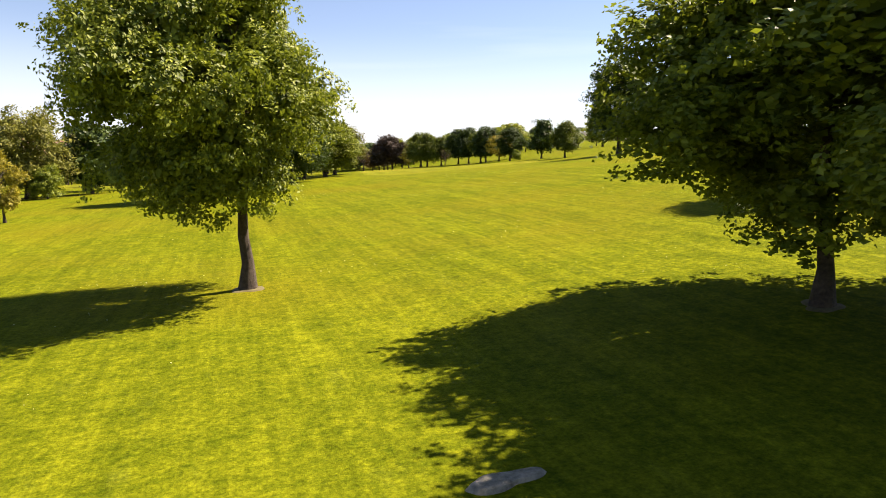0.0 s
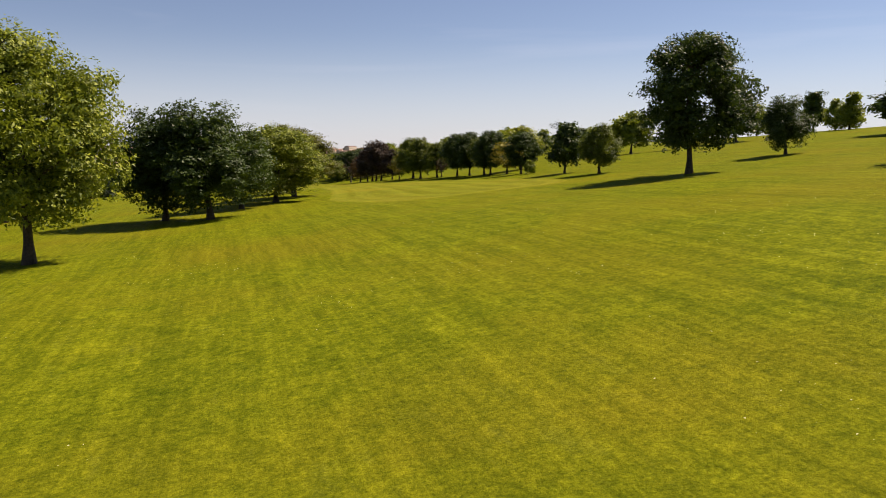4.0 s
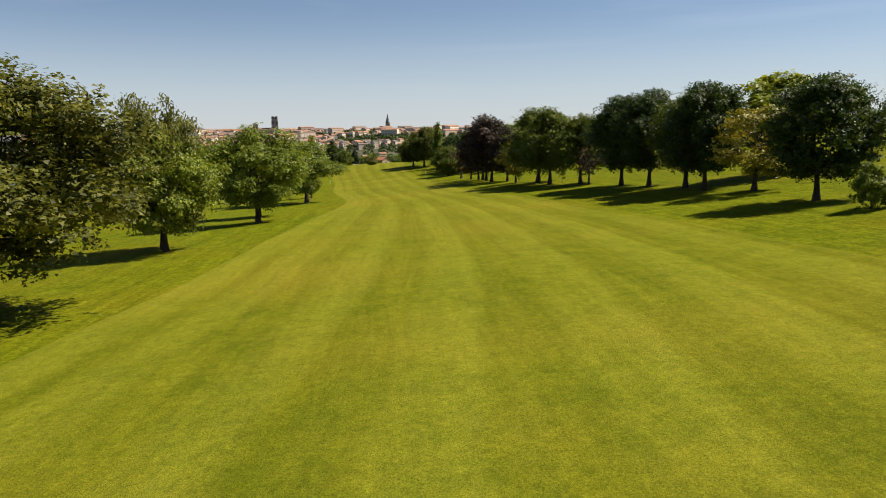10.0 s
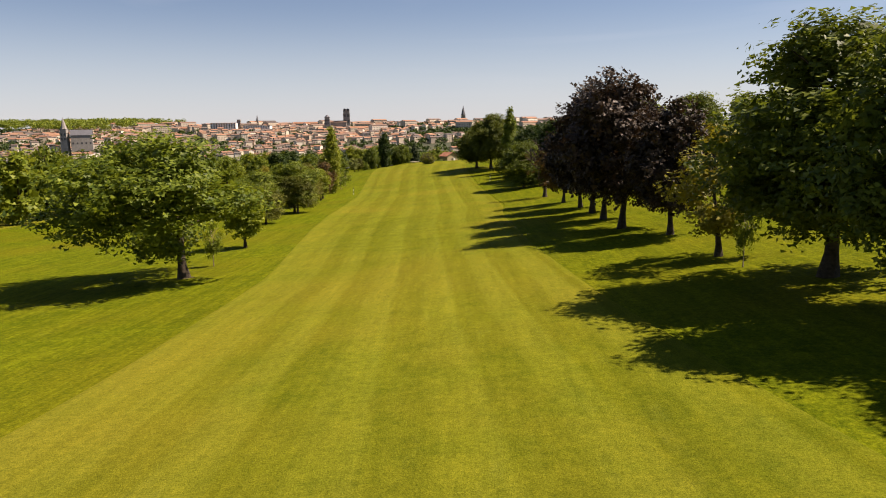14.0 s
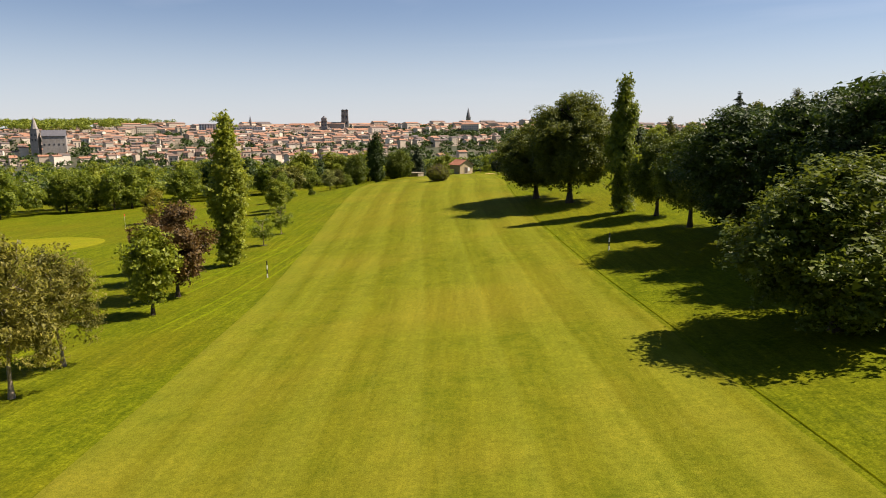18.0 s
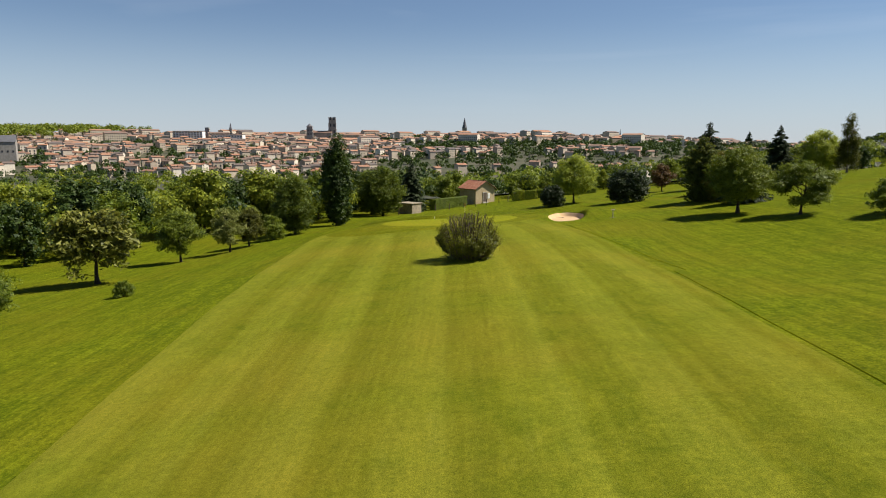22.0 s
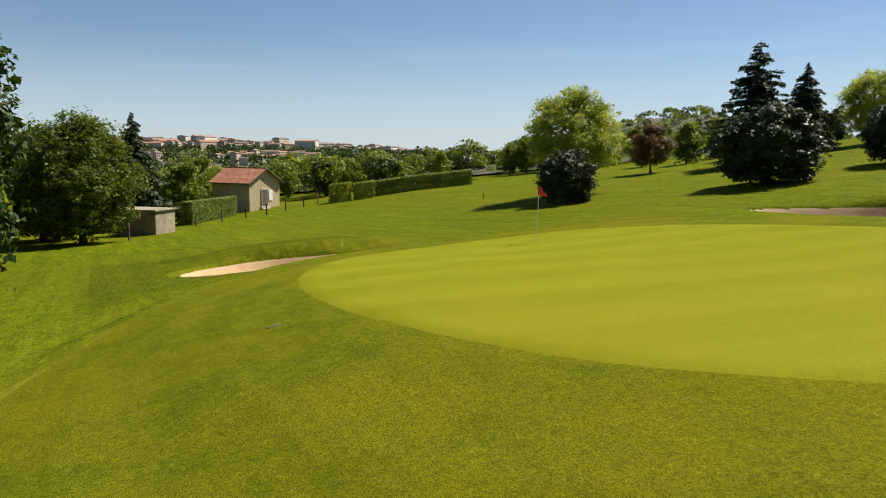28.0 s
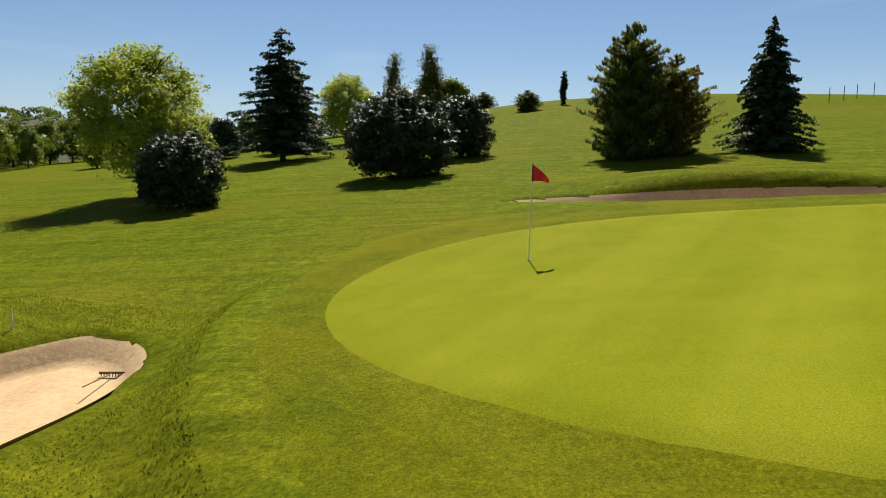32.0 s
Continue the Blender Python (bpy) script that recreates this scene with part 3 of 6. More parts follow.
def crown_points(lobes, count, rng, shell=0.62):
    size = np.array([np.prod(r) ** (2 / 3) for _, r in lobes])
    pick = rng.choice(len(lobes), count, p=size / size.sum())
    mid = np.array([m for m, _ in lobes])[pick]
    rad = np.array([r for _, r in lobes])[pick]
    d = rng.normal(0, 1, (count, 3))
    d /= np.linalg.norm(d, axis=1)[:, None]
    r = shell + (1.06 - shell) * rng.uniform(0, 1, (count, 1)) ** 0.6
    return mid + d * rad * r, d


def branches(rng, fork=0.28, reach=0.24, top=0.86, thick=0.022, limbs=9, bend=0.03, sub=2):
    """Trunk and limb lines for a tree of unit height."""
    zs = np.linspace(0, top, 9)
    off = np.cumsum(rng.normal(0, bend, (9, 2)), axis=0) * np.linspace(0, 1, 9)[:, None]
    trunk = np.column_stack([off * 0.6, zs])
    rad = thick * (1 - 0.85 * (zs / top) ** 0.9)
    rad[0] *= 1.45
    lines = [(trunk, rad)]
    for k in range(limbs):
        u = rng.uniform(fork, 0.8)
        p = np.array([np.interp(u, zs, trunk[:, 0]), np.interp(u, zs, trunk[:, 1]), u])
        a = 2.4 * k + rng.uniform(-0.4, 0.4)
        ln = reach * rng.uniform(0.7, 1.05) * (1.15 - 0.7 * (u - fork))
        s = np.linspace(0, 1, 5)[:, None]
        way = np.array([math.cos(a), math.sin(a), 0])
        pts = p + way * ln * s + np.array([0, 0, 1]) * ln * (0.55 * s + 0.25 * s * s) + rng.normal(0, 0.012, (5, 3)) * s
        lines.append((pts, np.linspace(thick * 0.45, thick * 0.1, 5)))
        for _ in range(sub):
            i = rng.integers(1, 4)
            q = pts[i] + (way * rng.uniform(0.2, 0.7) + rng.normal(0, 0.6, 3) + np.array([0, 0, 0.6])) * ln * 0.45 * s[::2]
            lines.append((q, np.linspace(thick * 0.22, thick * 0.06, 3)))
    return lines


KINDS = {}


def kind(name, form, leaf, count, long, wide, seed, bark=None, trunk=True, droop=0.0, shell=0.62, width=0.8, words="", cat="tree", fork=0.28, thick=0.022, limbs=9, sub=2, top=0.80, spray=9, low=0.2, simple=False, inner=0.14, loose=0.8, reach=0.24):
    """Build the meshes of one kind: ten metres high, the crown about ten metres times width across."""
    rng = np.random.default_rng(seed)
    lob = lobes_for(form, rng)
    size = np.array((10 * width / 0.9, 10 * width / 0.9, 10))
    # leaves grow in sprays round the ends of twigs
    # and the sprays stand in tufts, with gaps between them
    sprays = 4
    tw, out = crown_points(lob, max(1, count // (spray * sprays)), rng, shell)
    sprig = np.repeat(tw * size, sprays, 0) + rng.normal(0, 1, (len(tw) * sprays, 3)) * np.array((1, 1, 0.55)) * min(0.36, long * 1.9)
    face = np.repeat(out * 0.9 + np.array((0, 0, 0.45)), sprays, 0) + rng.normal(0, 0.25, (len(tw) * sprays, 3))
    pts = np.repeat(sprig, spray, 0) + rng.normal(0, 1, (len(sprig) * spray, 3)) * np.array((1, 1, 0.6)) * long * loose
    nrm = np.repeat(face, spray, 0)
    grow = np.ones(len(pts))
    # older, larger leaves inside close the crown
    k = int(count * inner)
    if k:
        core, way = crown_points(lob, k, rng, 0.1)
        core = core.mean(0) * (1, 1, 1) + (core - core.mean(0)) * 0.86
        pts, nrm, grow = np.concatenate([pts, core * size]), np.concatenate([nrm, way]), np.concatenate([grow, np.full(k, 1.8)])
    # bring the crown to its true width, top and lower rim
    r = np.hypot(pts[:, 0], pts[:, 1])
    pts[:, :2] *= 5 * width / np.percentile(r, 99.3)
    lo, hi = np.percentile(pts[:, 2], (0.7, 99.85))
    pts[:, 2] = 10 * low + (pts[:, 2] - lo) * (10 - 10 * low) / (hi - lo)
    keep = pts[:, 2] > 0.05
    crown = leaves(name + "_crown", pts[keep], nrm[keep], long, wide, rng, LEAF[leaf], droop, grow[keep], simple)
    wood = None
    if trunk:
        k = 0.86 * width / 0.8
        lines = [(p * 10 * np.array((k, k, 1)), r * 10) for p, r in branches(rng, fork=fork, thick=thick, limbs=limbs, sub=sub, top=top, reach=reach)]
        wood = tubes(name + "_wood", lines, bark or BARK)
    KINDS[name] = (crown, wood, width, words, cat)


def tiers(name, leaf, seed, width, layers, words, lift=0.1, count=60, long=0.5, wide=0.16, cat="conifer", bare=0.06, sag=0.22, power=0.95, droop=0.25, uneven=0.5, foot=1.0):
    """A conifer: a straight stem with whorls of flat boughs, wide below, and a thin leader."""
    rng = np.random.default_rng(seed)
    cs, ns, gs, lines = [], [], [], [(np.array([[0, 0, 0], [0, 0, 5], [0, 0, 9.9]]), [0.22, 0.13, 0.02])]
    for k in range(layers):
        u = bare + (0.985 - bare) * k / layers
        reach = 10 * width * 0.55 * (1 - max(u, 0)) ** power * rng.uniform(0.75, 1.15) * min(1.0, foot + (1 - foot) * max(u, 0) / 0.22) + 0.06
        for b in range(8 if u < 0.7 else 5):
            a = 2 * math.pi * b / 8 + k * 1.1 + rng.uniform(-0.25, 0.25)
            l2 = reach * rng.uniform(1 - uneven, 1 + 0.4 * uneven)
            way = np.array([math.cos(a), math.sin(a), 0])
            side = np.array([-way[1], way[0], 0])
            n = max(5, int(count * min(1.0, l2 / (10 * width * 0.3))))
            s = rng.uniform(0.05, 1, n) ** 0.7
            sp = rng.normal(0, 0.15, n) * l2 * (1.05 - s * 0.75)
            rise = lift * l2 * s - sag * l2 * s * s + rng.normal(0, 0.05, n)
            cs.append(np.array([0, 0, 10 * u]) + way * (l2 * s)[:, None] + side * sp[:, None] + np.array([0, 0, 1]) * rise[:, None])
            ns.append(np.tile((0.0, 0.0, 1.0), (n, 1)) + 0.5 * way)
            gs.append(np.full(n, 0.45 + 0.55 * min(1.0, l2 / 1.2)))
            end = np.array([0, 0, 10 * u]) + way * l2 * 0.9 + np.array([0, 0, (lift - sag * 0.9) * l2 * 0.9])
            if u < 0.02:
                continue
            lines.append((np.array([[0, 0, 10 * u], [way[0] * l2 * 0.5, way[1] * l2 * 0.5, 10 * u + lift * l2 * 0.4], end]), [0.05, 0.03, 0.01]))
    pts = np.concatenate(cs)
    k = pts[:, 2] > 0.05
    crown = leaves(name + "_crown", pts[k], np.concatenate(ns)[k], long, wide, rng, LEAF[leaf], droop, np.concatenate(gs)[k], True)
    KINDS[name] = (crown, tubes(name + "_wood", lines, BARK), width, words, cat)


kind("maple_near", "clumped", "mid", 90000, 0.135, 0.105, 41, inner=0.22, width=0.86, words="broad dark green maple with a dense crown over mottled bark", spray=14, thick=0.017)
kind("ash_near", "clumped", "ash", 100000, 0.135, 0.075, 42, inner=0.2, width=0.86, words="sunlit green ash with an airy leafy crown", spray=16, low=0.26, limbs=5, sub=1, fork=0.36, shell=0.66, top=0.66, reach=0.13)
kind("maple", "clumped", "dark", 34000, 0.17, 0.14, 11, width=0.86, words="broad dark green maple with a dense crown", simple=True)
kind("maple_far", "round", "dark", 5000, 0.48, 0.40, 12, width=0.84, words="dark green maple with a dense round crown", simple=True)
kind("ash", "clumped", "ash", 46000, 0.165, 0.10, 13, width=0.84, words="sunlit green ash with an airy crown and dark trunk", simple=True)
kind("ash_far", "tall", "lit", 8000, 0.38, 0.26, 14, width=0.66, words="bright green ash with an oval crown", simple=True)
kind("alder", "clumped", "alder", 30000, 0.18, 0.135, 15, width=0.72, words="mid-green tree with an oval crown and dark trunk", simple=True)
kind("alder_far", "round", "mid", 5000, 0.48, 0.40, 16, width=0.80, words="mid-green tree with a rounded crown", simple=True)
kind("oak", "tufted", "dark", 30000, 0.19, 0.14, 17, width=0.80, words="dark green tree with upright tufts of foliage", low=0.13, simple=True)
kind("willow", "weeping", "olive", 15000, 0.36, 0.13, 18, width=0.86, droop=0.7, words="olive-green tree with fine hanging foliage", low=0.14, simple=True)
kind("round_olive", "clumped", "sombre", 50000, 0.16, 0.115, 44, width=0.90, words="olive-green tree with a dense round crown", low=0.19, simple=True)
kind("willow_far", "weeping", "olive", 4400, 0.58, 0.30, 19, width=0.84, droop=0.6, words="olive-green tree with fine hanging foliage", simple=True)
kind("purple", "round", "purple", 17000, 0.25, 0.19, 20, width=0.80, words="dark purple-leaved tree with a dense crown", simple=True)
kind("yellow", "loose", "yellow", 6000, 0.28, 0.19, 21, width=0.80, words="yellow-leaved young tree on a slim trunk", inner=0.05, simple=True)
kind("russet", "loose", "brown", 13000, 0.28, 0.20, 22, width=0.90, words="russet-brown leaved tree with a spreading crown", inner=0.08, simple=True)
kind("maple_low", "clumped", "ash", 46000, 0.165, 0.13, 45, width=0.86, words="dense green maple with a low wide crown", low=0.15, simple=True)
kind("cherry", "loose", "mid", 26000, 0.22, 0.15, 23, width=1.0, words="low green fruit tree with a spreading crown", inner=0.12, simple=True)
kind("blossom", "loose", "white", 14000, 0.22, 0.16, 43, width=0.9, inner=0.1, words="small fruit tree covered in white blossom", simple=True)
kind("sapling", "loose", "mid", 3200, 0.34, 0.23, 24, width=0.72, words="slim young tree with a thin green crown", thick=0.014, limbs=10, bark=PALE_BARK, fork=0.35, inner=0.0, simple=True)
kind("dead", "loose", "brown", 800, 0.26, 0.17, 25, width=0.85, words="nearly bare tree with reddish dry twigs", limbs=20, sub=6, fork=0.30, thick=0.034, reach=0.36, top=0.74, inner=0.0, simple=True)
kind("chestnut", "clumped", "chestnut", 62000, 0.165, 0.125, 26, inner=0.2, width=0.84, words="large dense green chestnut", thick=0.026, low=0.19)
kind("poplar", "column", "poplar", 46000, 0.17, 0.135, 27, inner=0.3, width=0.30, words="tall narrow yellow-green Lombardy poplar", thick=0.018, fork=0.1, low=0.03, loose=0.6, simple=True)
kind("poplar_dark", "column", "mid", 36000, 0.19, 0.15, 28, width=0.36, words="tall narrow dark green poplar", thick=0.018, fork=0.1, low=0.04, loose=0.6, simple=True)
kind("poplar_broad", "tall", "dark", 42000, 0.19, 0.15, 46, width=0.42, words="tall dense dark green poplar leafy down to the grass", thick=0.02, fork=0.1, low=0.03, loose=0.6, simple=True)
kind("lime", "clumped", "lime", 40000, 0.165, 0.125, 29, width=0.9, inner=0.06, words="bright yellow-green tree on a slim trunk", thick=0.02, simple=True)
kind("birch", "spire", "sombre", 15000, 0.22, 0.10, 30, width=0.5, droop=0.8, words="slender birch with hanging twigs", thick=0.014, bark=PALE_BARK, low=0.05, simple=True)
kind("golden_birch", "weeping", "birch", 12000, 0.24, 0.11, 48, width=0.6, droop=0.7, words="slender birch with thin yellow-olive foliage and pale trunk", thick=0.014, bark=PALE_BARK, low=0.2, inner=0.05, simple=True)
kind("magnolia", "egg", "gloss", 44000, 0.27, 0.15, 31, inner=0.35, width=1.25, words="dark glossy evergreen magnolia clipped to a dome down to the grass", cat="shrub", fork=0.15, low=0.03, loose=0.45, simple=True)
kind("shrub", "dome", "mid", 8000, 0.44, 0.32, 32, width=1.1, words="rounded green shrub on the grass", cat="shrub", fork=0.15, low=0.02, simple=True)
kind("cypress", "column", "needle", 7000, 0.4, 0.16, 35, width=0.22, words="narrow dark cypress on the crest", cat="conifer", fork=0.1, low=0.02, loose=0.4, simple=True)
tiers("cedar", "needle", 36, 0.82, 36, "tall dark cedar with level tiers of boughs and a thin leader", lift=0.2, count=125, long=0.36, wide=0.13, power=0.8, uneven=0.6)
tiers("juniper", "mixed", 33, 0.86, 30, "broad dark juniper with feathery sprays", lift=0.66, sag=0.15, count=150, long=0.46, wide=0.12, power=0.74, bare=-0.1, uneven=0.3, foot=0.55, droop=-0.9)
tiers("golden_juniper", "gold", 34, 0.80, 26, "golden-tinged juniper with feathery sprays", lift=0.66, sag=0.15, count=130, long=0.46, wide=0.12, power=0.74, bare=-0.1, uneven=0.3, foot=0.55, droop=-0.9)
tiers("fir", "needle", 37, 0.78, 44, "dense dark fir tapering to a point", lift=0.12, count=130, long=0.36, wide=0.15, bare=0.03)

kind("alder_low", "clumped", "alder", 30000, 0.20, 0.15, 47, width=0.86, words="dense green tree with a crown almost down to the grass", low=0.07, simple=True)

NOUN = {"golden_birch": "birch_tree", "alder_low": "alder_tree", "poplar_broad": "poplar_tree", "maple_low": "maple_tree", "blossom": "blossom_tree", "round_olive": "olive_tree", "maple_near": "maple_tree", "ash_near": "ash_tree", "maple": "maple_tree", "maple_far": "maple_tree", "ash": "ash_tree", "ash_far": "ash_tree", "alder": "alder_tree", "alder_far": "alder_tree", "oak": "oak_tree",
        "willow": "willow_tree", "willow_far": "willow_tree", "purple": "purple_tree", "yellow": "yellow_tree", "russet": "russet_tree", "cherry": "cherry_tree", "sapling": "sapling",
        "dead": "bare_tree", "chestnut": "chestnut_tree", "poplar": "poplar_tree", "poplar_dark": "poplar_tree", "lime": "lime_tree", "birch": "birch_tree", "magnolia": "magnolia_shrub",
        "shrub": "round_shrub", "juniper": "juniper", "golden_juniper": "juniper", "cypress": "cypress", "cedar": "cedar_tree", "fir": "fir_tree"}


def plant(k, x, y, high, wide, group="", turn=None, lean=0.0, words="", shift=0.0):
    """Plant a tree of a kind at its height and crown width, standing on the land."""
    crown, wood, width, said, cat = KINDS[k]
    root = new(NOUN[k])
    turn = (x * 37.0 + y * 61.0) % 360 if turn is None else turn
    f = wide / (10 * width)
    root.matrix_basis = pose(x, y, at(x, y) - 0.04, 0, lean, turn) @ Matrix.Diagonal((f, f, high / 10, 1))
    part("crown", crown, root, m=pose(shift * math.cos(radians(turn)) / f, -shift * math.sin(radians(turn)) / f, 0))
    if wood:
        part("trunk", wood, root)
    return tagged(root, words or said, cat, group)


# ---- ground ----
def graded(stops):
    """Grid lines with the steps that each stretch asks for."""
    out = [stops[0][0]]
    for (a, step), (b, _) in zip(stops, stops[1:]):
        n = max(1, int(round((b - a) / step)))
        out += list(a + (b - a) * np.arange(1, n + 1) / n)
    return np.array(out)


gx = graded([(-4500, 500), (-1500, 60), (-300, 12), (-60, 3), (-16, 1.0), (8, 0.6), (12, 0.35), (42, 1.0), (62, 2.5), (170, 10), (300, 40), (1000, 250), (4500, 1)])
gy = graded([(-3000, 400), (-200, 20), (-40, 2), (-10, 1.2), (374, 0.35), (412, 1.2), (430, 3), (560, 20), (1700, 150), (4700, 1)])
GX, GY = np.meshgrid(gx, gy)
tagged(new("ground", sheet("ground", GX, GY, ROUGH, under=0.25)), "sloping rough grass of the golf course", "ground", kind="structure")

# fairway: left and right rims along the hole
FW_Y = np.array([82.2, 83, 84.5, 87.5, 91, 96, 104, 112, 122, 140, 152, 165, 180, 206, 220, 256, 272, 300, 317, 345, 360, 370, 378, 384, 390, 394])
FW_L = np.array([27, 24.5, 22.8, 21.4, 19.6, 18.8, 20.2, 21.6, 22.7, 23.9, 24.6, 24.7, 24, 20.5, 19, 16.8, 15.2, 12.4, 10.6, 8.2, 7.4, 6.8, 6.2, 6.3, 7.6, 9.6])
FW_R = np.array([34, 37, 39.5, 41.5, 42.5, 43.2, 43.8, 44, 43.8, 42.8, 41.9, 40, 38.8, 38.3, 39.0, 37.2, 36.4, 35.1, 34.9, 36.0, 35.6, 34.6, 33.4, 32.0, 30.0, 28.0])
rows = np.arange(82.2, 394.01, 0.6)
lane = np.linspace(0, 1, 61)
L, R = np.interp(rows, FW_Y, FW_L), np.interp(rows, FW_Y, FW_R)
smooth_k = np.hanning(15) / np.hanning(15).sum()
L[12:-12] = np.convolve(L, smooth_k, "same")[12:-12]
R[12:-12] = np.convolve(R, smooth_k, "same")[12:-12]
FX = L[:, None] + (R - L)[:, None] * lane
FY = np.repeat(rows[:, None], 61, 1)
FUV = np.stack([np.broadcast_to(lane * 6.6 + 0.1, FX.shape), np.minimum(FX - L[:, None], FY - 82.2) * 0.1], -1)
RIM = np.full(FX.shape, 0.04)
RIM[0], RIM[-1], RIM[:, 0], RIM[:, -1] = -0.03, -0.03, -0.03, -0.03
tagged(new("fairway", sheet("fairway", FX, FY, FAIRWAY, RIM, FUV)), "closely mown fairway with light and dark mowing stripes", "fairway", kind="structure")


def oval_sheet(name, cx, cy, rx, ry, turn, material, lift, label, rings=16, around=72, ragged=0.0, seed=1, stripe=0.0, dip=0.0, cat="ground", wedge=0.0, square=2.0, rounds=0.0):
    rng = np.random.default_rng(seed)
    a = np.linspace(0, 2 * math.pi, around + 1)
    wob = 1 + ragged * (0.5 * np.sin(2 * a + rng.uniform(0, 6)) + 0.5 * np.sin(3 * a + rng.uniform(0, 6)) + 0.25 * np.sin(5 * a + rng.uniform(0, 6)))
    if cat == "bunker":
        wob = waver(a)
    r = np.linspace(0.0, 1, rings + 1)[:, None] * wob
    ca, sa = np.sign(np.cos(a)) * np.abs(np.cos(a)) ** (2 / square), np.sign(np.sin(a)) * np.abs(np.sin(a)) ** (2 / square)
    u, v = r * ca * rx, r * sa * ry
    xs, ys = cx + u * math.cos(turn) - v * math.sin(turn), cy + u * math.sin(turn) + v * math.cos(turn)
    uv = np.stack([(xs * math.sin(wedge) + ys * math.cos(wedge)) / (stripe or 1.0), np.full(xs.shape, 1.0)], -1)
    if rounds:
        # mown in rounds that follow the rim
        uv = np.stack([np.broadcast_to(r * (rx + ry) / 2 / rounds, xs.shape), np.full(xs.shape, 1.0)], -1)
    up = np.full(xs.shape, lift)
    up[-1] = -0.03
    return tagged(new(name, sheet(name, xs, ys, material, up, uv)), label, cat, kind="structure")


oval_sheet("fringe", *COLLAR, FRINGE, 0.06, "short mown collar of grass round the green", ragged=0.03, seed=4, rounds=2.2)
oval_sheet("green", *GREEN_AT, *GREEN_R, GREEN_TURN, GREEN, 0.09, "smooth pale putting green with faint mowing stripes", ragged=0.02, stripe=3.0, wedge=0.3, cat="green", rings=24, square=2.1)
for cx, cy, rx, ry, turn in (LOW_BUNKER, HIGH_BUNKER, FAR_BUNKER):
    oval_sheet("bunker", cx, cy, rx, ry, turn, SAND, 0.04, "bunker of raked pale sand with a turf lip", ragged=0.07, seed=int(abs(cx)), cat="bunker", rings=20)
oval_sheet("neighbouring_fairway", -42, 250, 17, 75, 0.12, FAIRWAY, 0.05, "mown grass of the neighbouring fairway", ragged=0.06, stripe=5.0, wedge=1.4, cat="fairway")
oval_sheet("neighbouring_green", -22, 292, 11, 9, 0.0, GREEN, 0.09, "pale putting green of the neighbouring hole", stripe=3.0, cat="green")

# ---- trees of the first stretch ----
plant("ash_near", 0.6, 20.2, 9.4, 7.9, turn=120, shift=-1.15)
plant("maple_near", 11.6, 11.0, 8.2, 9.8, shift=0.4)
plant("maple_near", 12.4, 5.6, 8.4, 11.2)
plant("maple", 31.3, 36.4, 6.2, 4.8)
plant("maple_far", 51.8, 56.5, 6.3, 6.0)
plant("maple", 22.4, 23.3, 5.4, 5.2)
plant("ash", -0.6, 64.0, 11.5, 10.2)
plant("maple_far", -18.5, 111.5, 9.5, 10.5)
plant("maple_far", -12.0, 104.0, 8.6, 8.6)
plant("oak", 4.2, 86.6, 9.1, 8.6)
plant("oak", 7.8, 82.8, 9.1, 9.6)
plant("oak", 10.4, 94.0, 8.0, 7.6)
plant("maple_low", 14.1, 100.6, 8.1, 10.6)
plant("round_olive", 16.9, 110.0, 8.4, 10.8)
plant("willow", 17.4, 126.5, 8.2, 5.6)
plant("cherry", 18.0, 125.1, 6.2, 6.4)
plant("cherry", 19.9, 141.0, 7.2, 8.5)
plant("cherry", 18.2, 150.8, 6.5, 7.4)
plant("cherry", 18.8, 182.2, 8.3, 13.0, shift=-0.9)
plant("sapling", 18.8, 186.9, 3.4, 1.5)
plant("ash_far", 17.8, 196.5, 4.7, 3.7)
plant("cherry", 13.3, 230.4, 6.4, 7.2)
plant("maple", 44.4, 72.6, 10.9, 10.0)
plant("maple_far", 48.3, 101.6, 6.1, 5.2)
plant("alder", 47.3, 91.7, 5.3, 4.8)
plant("oak", 60.5, 79.7, 5.6, 5.2)
plant("maple_far", 90.0, 92.0, 7.0, 8.0)
plant("maple_far", -14.8, 92.0, 8.4, 8.4)
plant("maple_far", 100.0, 134.0, 8.0, 10.0)
plant("alder_far", 79.5, 136.6, 7.6, 8.0)
plant("willow", -20.5, 87.6, 10.0, 11.0)
plant("shrub", -17.8, 84.0, 3.7, 4.0)
plant("shrub", -23.5, 82.0, 3.4, 5.0)
plant("yellow", -13.2, 50.4, 4.6, 3.4)
ROW = "row of trees beside the fairway"
plant("shrub", 50.1, 115.6, 2.0, 1.9, words="small round bush beside the tree row")
plant("maple", 51.2, 121.2, 6.2, 6.4, ROW)
plant("yellow", 52.3, 129.3, 5.2, 6.1, ROW)
plant("ash_far", 58.5, 138.0, 7.4, 7.7, ROW)
plant("maple", 51.4, 134.2, 7.3, 6.8, ROW)
plant("alder", 51.7, 138.0, 7.0, 6.2, ROW)
plant("maple", 51.0, 143.5, 7.7, 6.8, ROW)
plant("maple", 50.2, 148.0, 7.7, 7.2, ROW)
plant("alder", 48.9, 156.5, 6.8, 6.0, ROW)
plant("dead", 49.0, 153.9, 3.6, 3.2, ROW)
plant("sapling", 47.8, 159.6, 3.5, 1.4, ROW)
plant("alder", 46.9, 161.4, 8.1, 6.8, ROW)
plant("alder", 46.8, 166.8, 8.4, 8.4, ROW)
plant("sapling", 45.2, 169.8, 3.1, 1.1, ROW)
plant("yellow", 45.3, 172.6, 5.4, 5.1, ROW)
